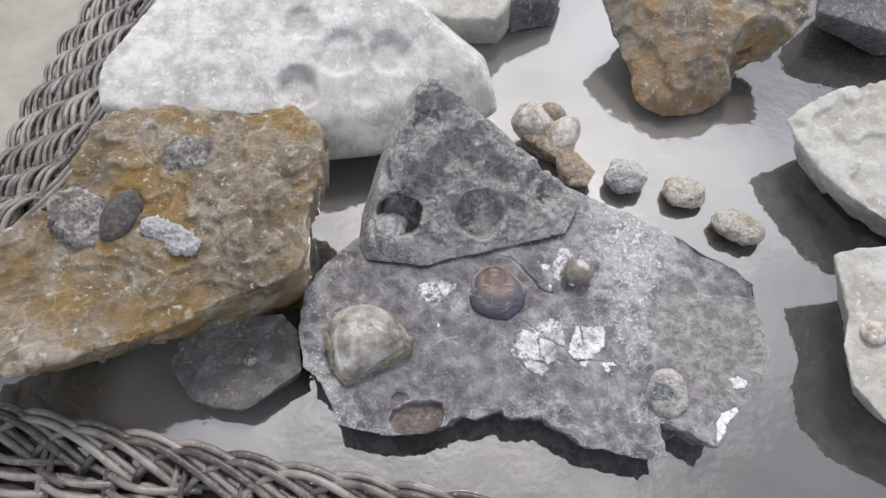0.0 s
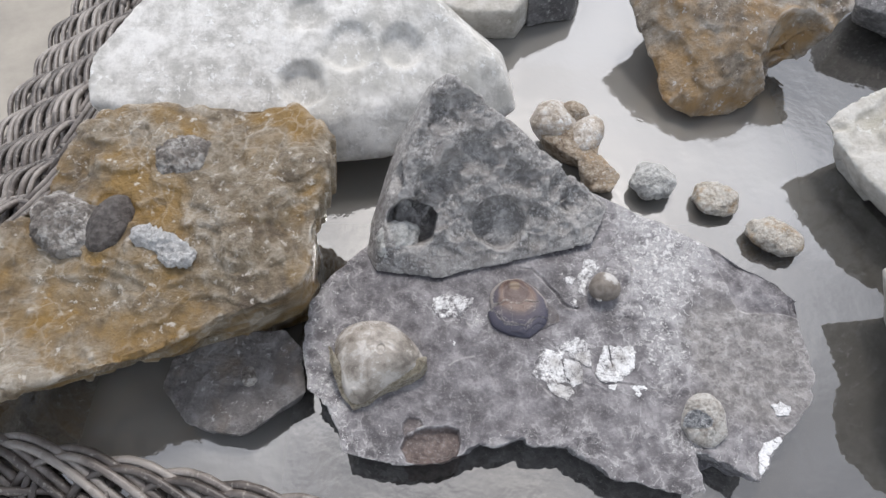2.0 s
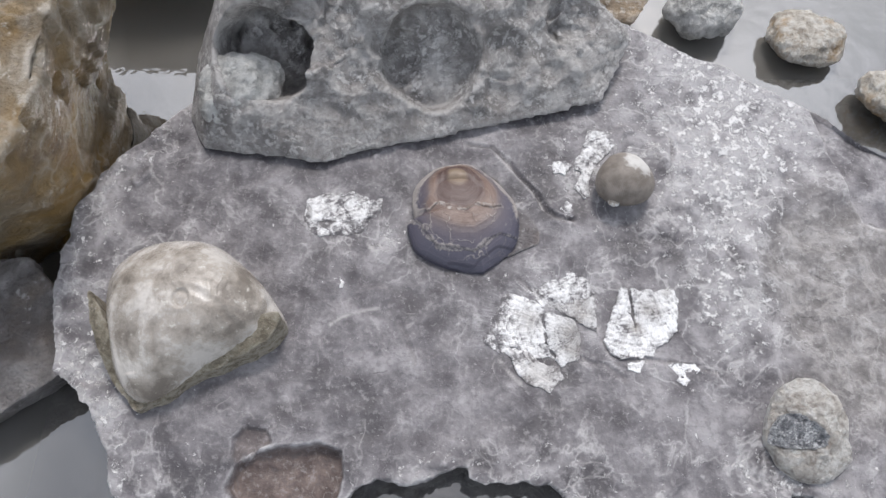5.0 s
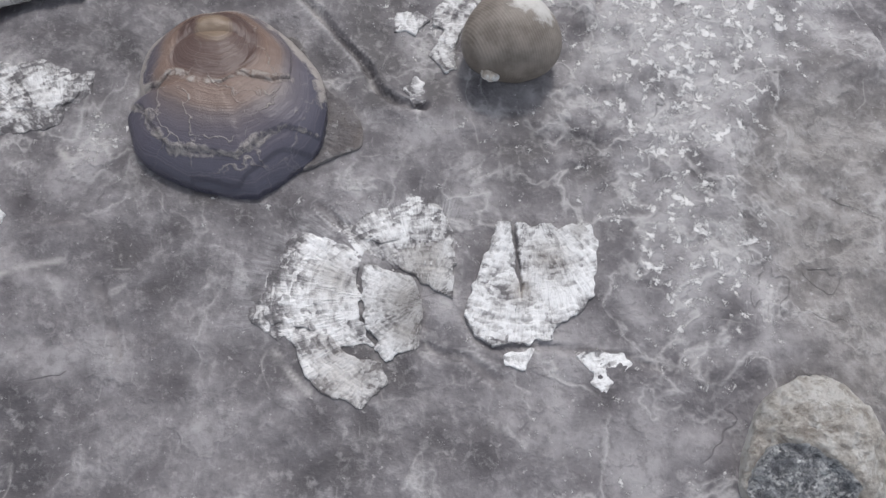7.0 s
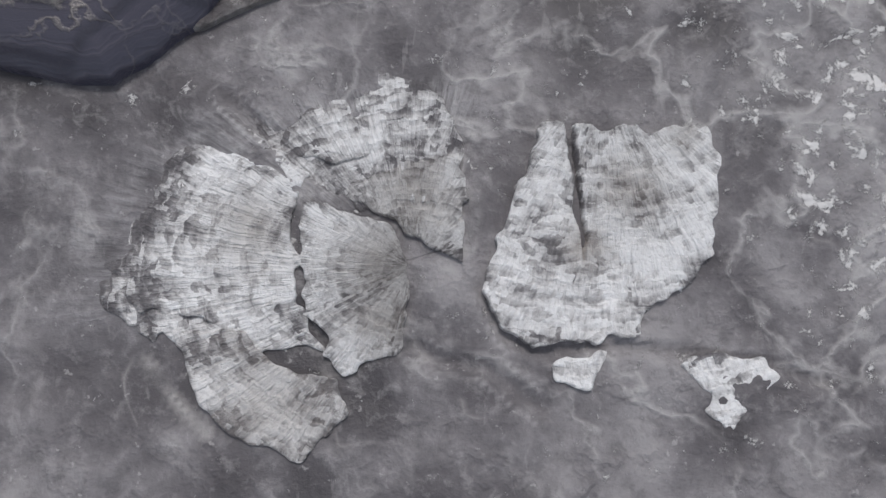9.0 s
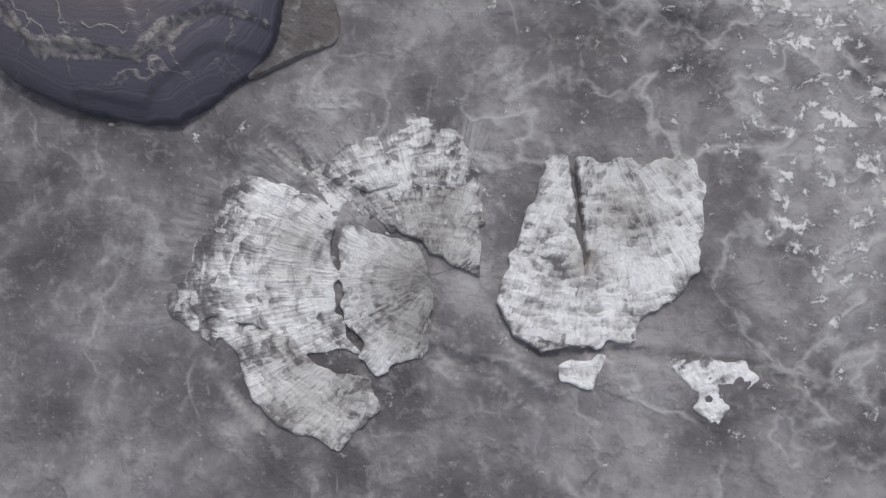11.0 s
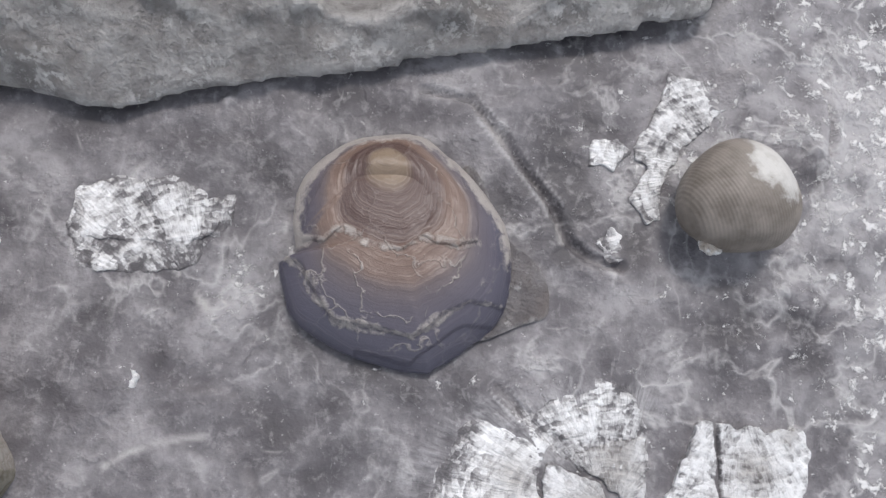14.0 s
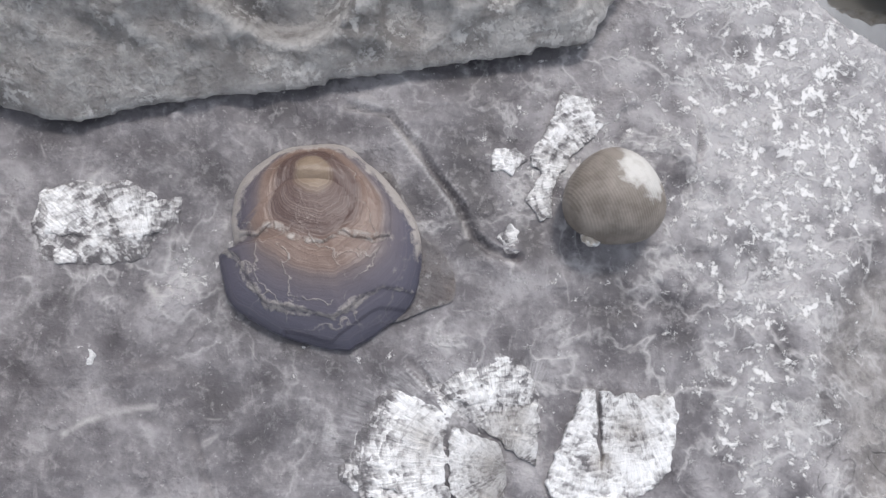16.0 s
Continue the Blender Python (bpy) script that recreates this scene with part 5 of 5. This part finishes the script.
ochre = stone("ochre_rock", prism(och_top, och_low), ochre_mat, "ochre-brown stained rock set with grey fossil shells", 0.0014, 3, 0.0024, 30,
      [((-0.089, 0.203, 0.068), 0.012, -0.004, 0.0), ((-0.1, 0.18, 0.066), 0.011, -0.003, 0.0), ((-0.12, 0.205, 0.07), 0.012, 0.002, 0.0)], 0.0004, flaking=(24, 0.0105, 5))
lump("fossil_shell", (-0.1315, 0.2275, 0.0695), (0.0175, 0.0135, 0.011), (0, 0, 0), chalk_mat, ochre, "grey fossil with chalky white back", 6, rough=0.0018, smooth=12)
lump("fossil_shell", (-0.179, 0.1955, 0.06), (0.0255, 0.0185, 0.012), (0, 0, -30), chalk_mat, ochre, "grey and white weathered fossil", 9, rough=0.0018, smooth=14)
lump("fossil_shell", (-0.16, 0.1925, 0.065), (0.0095, 0.0165, 0.0105), (0, 0, -14), dark_shell_mat, ochre, "dark grey ribbed fossil shell", 11, rough=0.0004)
lump("shell_flake", (-0.138, 0.1835, 0.0668), (0.011, 0.0065, 0.0042), (0, 0, -30), white_shell_mat, ochre, "flaky white shell", 12, rough=0.0036)
lump("shell_flake", (-0.127, 0.1765, 0.0656), (0.0095, 0.007, 0.0042), (0, 0, -35), white_shell_mat, ochre, "flaky white shell", 13, rough=0.0036)

gst = [(-0.143, 0.133, 0.014), (-0.14, 0.148, 0.016), (-0.116, 0.163, 0.019), (-0.085, 0.162, 0.02), (-0.075, 0.152, 0.02), (-0.071, 0.131, 0.016), (-0.1, 0.109, 0.013), (-0.129, 0.116, 0.013), (-0.103, 0.113, 0.0), (-0.128, 0.12, 0.0), (-0.138, 0.135, 0.0), (-0.12, 0.158, 0.0), (-0.08, 0.155, 0.0), (-0.076, 0.134, 0.0)]
flat = stone("flat_pebble", hull(gst), pebble_mat, "flat dark grey six-sided pebble on the glass", 0.0011, 8, 0.0016, 45, flaking=(40, 0.002, 3))

lump("fossil_print", (-0.1, 0.1385, 0.0168), (0.0045, 0.006, 0.0016), (0, 0, 20), chalk_mat, flat, "small white coiled fossil print", 7)

orange = [(0.13, 0.326, 0.008), (0.148, 0.316, 0.004), (0.172, 0.322, 0.0), (0.192, 0.337, 0.012), (0.123, 0.352, 0.02), (0.2, 0.348, 0.035), (0.232, 0.356, 0.042), (0.23, 0.366, 0.014), (0.248, 0.375, 0.05), (0.11, 0.401, 0.04), (0.122, 0.408, 0.06), (0.195, 0.405, 0.07), (0.25, 0.415, 0.055), (0.155, 0.35, 0.045), (0.15, 0.32, 0.02), (0.15, 0.42, 0.0), (0.19, 0.4, 0.0), (0.145, 0.33, 0.0)]
stone("orange_rock", hull(orange), orange_mat, "smooth orange-brown rock with a grey fossil hollow", 0.0018, 7, 0.0025, 40,
      [((0.185, 0.38, 0.062), 0.013, 0.006, 0.4), ((0.15, 0.39, 0.06), 0.012, -0.004, 0.0), ((0.213, 0.349, 0.028), 0.027, 0.02, 0.0)], 0.0006, flaking=(28, 0.006, 3))


def slabby(outline, thick, shrink=0.75):
    cx, cy = sum(p[0] for p in outline) / len(outline), sum(p[1] for p in outline) / len(outline)
    return prism(outline, [(cx + (x - cx) * shrink + 0.01, cy + (y - cy) * shrink, max(0.0, z - thick)) for x, y, z in outline])


wr = [(0.212, 0.29, 0.032), (0.226, 0.301, 0.035), (0.248, 0.311, 0.04), (0.31, 0.325, 0.045), (0.34, 0.24, 0.045), (0.27, 0.196, 0.038), (0.247, 0.214, 0.033), (0.232, 0.232, 0.032), (0.223, 0.253, 0.03)]
stone("pale_rock", slabby(wr, 0.06), pale_mat, "pale cream limestone block on the glass", 0.0016, 2, 0.0012, 40, flaking=(26, 0.007, 3))
wr2 = [(0.211, 0.192, 0.032), (0.22, 0.194, 0.035), (0.27, 0.195, 0.04), (0.31, 0.13, 0.04), (0.24, 0.08, 0.032), (0.207, 0.1, 0.03), (0.198, 0.118, 0.03), (0.2, 0.139, 0.03), (0.208, 0.155, 0.03)]
block2 = stone("pale_rock", slabby(wr2, 0.06), pale_mat, "pale greenish limestone block with a small snail fossil", 0.0013, 2, 0.0014, 50, [((0.2235, 0.1715, 0.036), 0.004, 0.002, 0.3), ((0.215, 0.18, 0.035), 0.0025, 0.0015, 0.0)])
lump("snail_fossil", (0.2165, 0.1445, 0.0325), (0.0075, 0.007, 0.003), (0, 0, 0), layer_mat, block2, "small coiled cream fossil", 5, rough=0.0012)
stone("pale_rock", slabby([(-0.03, 0.405, 0.032), (0.01, 0.392, 0.028), (0.038, 0.393, 0.028), (0.052, 0.415, 0.03), (0.045, 0.46, 0.035), (-0.03, 0.46, 0.035)], 0.05), pale_mat, "pale rough rock at the back of the table", 0.002, 5, 0.002, 50)
stone("dark_rock", hull([(0.048, 0.41, 0.0), (0.085, 0.42, 0.0), (0.05, 0.412, 0.03), (0.085, 0.425, 0.022), (0.06, 0.46, 0.035), (0.1, 0.47, 0.02), (0.07, 0.47, 0.0)]), grey_mat, "dark grey rock at the back of the table", 0.002, 6, 0.0015, 60)
stone("dark_rock", hull([(0.267, 0.399, 0.03), (0.31, 0.375, 0.03), (0.37, 0.37, 0.035), (0.28, 0.44, 0.04), (0.38, 0.43, 0.045), (0.275, 0.405, 0.012), (0.32, 0.385, 0.0), (0.37, 0.39, 0.0), (0.3, 0.44, 0.0)]), grey_mat, "smooth grey rock at the edge of the table", 0.002, 8, 0.0012, 40)

# loose fossils on the glass


def pebble(name, c, size, turn, material, label, seed):
    rnd = random.Random(seed)
    m = pose(c[0], c[1], 0, 0, 0, turn)
    pts = []
    for k in range(60):
        v = Vector((rnd.gauss(0, 1), rnd.gauss(0, 1), rnd.gauss(0, 1))).normalized()
        pts.append(m @ Vector((v.x * size[0], v.y * size[1], size[2] + v.z * size[2])))
    tagged(stone(name, hull(pts), material, label, 0.0007, 4, 0.001, 160, category="fossil", flaking=(130, 0.0018, 3)), group="loose fossils on the glass")


pebble("fossil_shell", (0.1155, 0.2655), (0.0145, 0.0135, 0.008), 10, grey_fossil_mat, "round grey fossil shell on the glass", 3)
pebble("fossil_shell", (0.151, 0.2535), (0.0145, 0.0125, 0.006), -20, fossil_mat, "rough tan fossil shell on the glass", 5)
pebble("fossil_shell", (0.1775, 0.227), (0.0175, 0.0118, 0.0065), -28, fossil_mat, "oblong cream fossil shell on the glass", 8)


def oyster():
    thing = new("fossil_oyster")
    tagged(thing, "layered cream and brown fossil oyster on the glass", "fossil")
    bm = hull([(0.046, 0.302, 0.016), (0.05, 0.31, 0.02), (0.063, 0.314, 0.022), (0.08, 0.306, 0.02), (0.087, 0.29, 0.015), (0.082, 0.276, 0.013), (0.07, 0.275, 0.015), (0.052, 0.29, 0.016), (0.055, 0.295, 0.0), (0.075, 0.3, 0.0), (0.08, 0.28, 0.0), (0.065, 0.285, 0.0)])
    body = stone("body", bm, oyster_mat, "", 0.0008, 14, 0.0006, 110, (), 0.0004)
    tail = stone("tail", hull([(0.07, 0.276, 0.014), (0.085, 0.282, 0.014), (0.097, 0.267, 0.011), (0.09, 0.257, 0.008), (0.08, 0.258, 0.007), (0.074, 0.268, 0.0), (0.088, 0.262, 0.0), (0.092, 0.272, 0.0)]), oyster_mat, "", 0.0008, 10, 0.0008, 120, (), 0.0005)
    for ob in (body, tail):
        del ob["category"]
        ob.parent = thing
    lump("shell_layer", (0.0595, 0.3055, 0.0165), (0.0165, 0.0145, 0.0115), (20, 0, 25), layer_mat, thing, "white glossy shell layer", 3, rough=0.0004, smooth=24)
    lump("shell_layer", (0.077, 0.294, 0.0145), (0.011, 0.0165, 0.0085), (15, 0, -35), layer_mat, thing, "white glossy shell layer", 8, rough=0.0004, smooth=24)
    lump("shell_layer", (0.0715, 0.309, 0.019), (0.0105, 0.0095, 0.0075), (0, 0, 0), oyster_mat, thing, "tan shell layer", 15, rough=0.0004, smooth=24)


oyster()
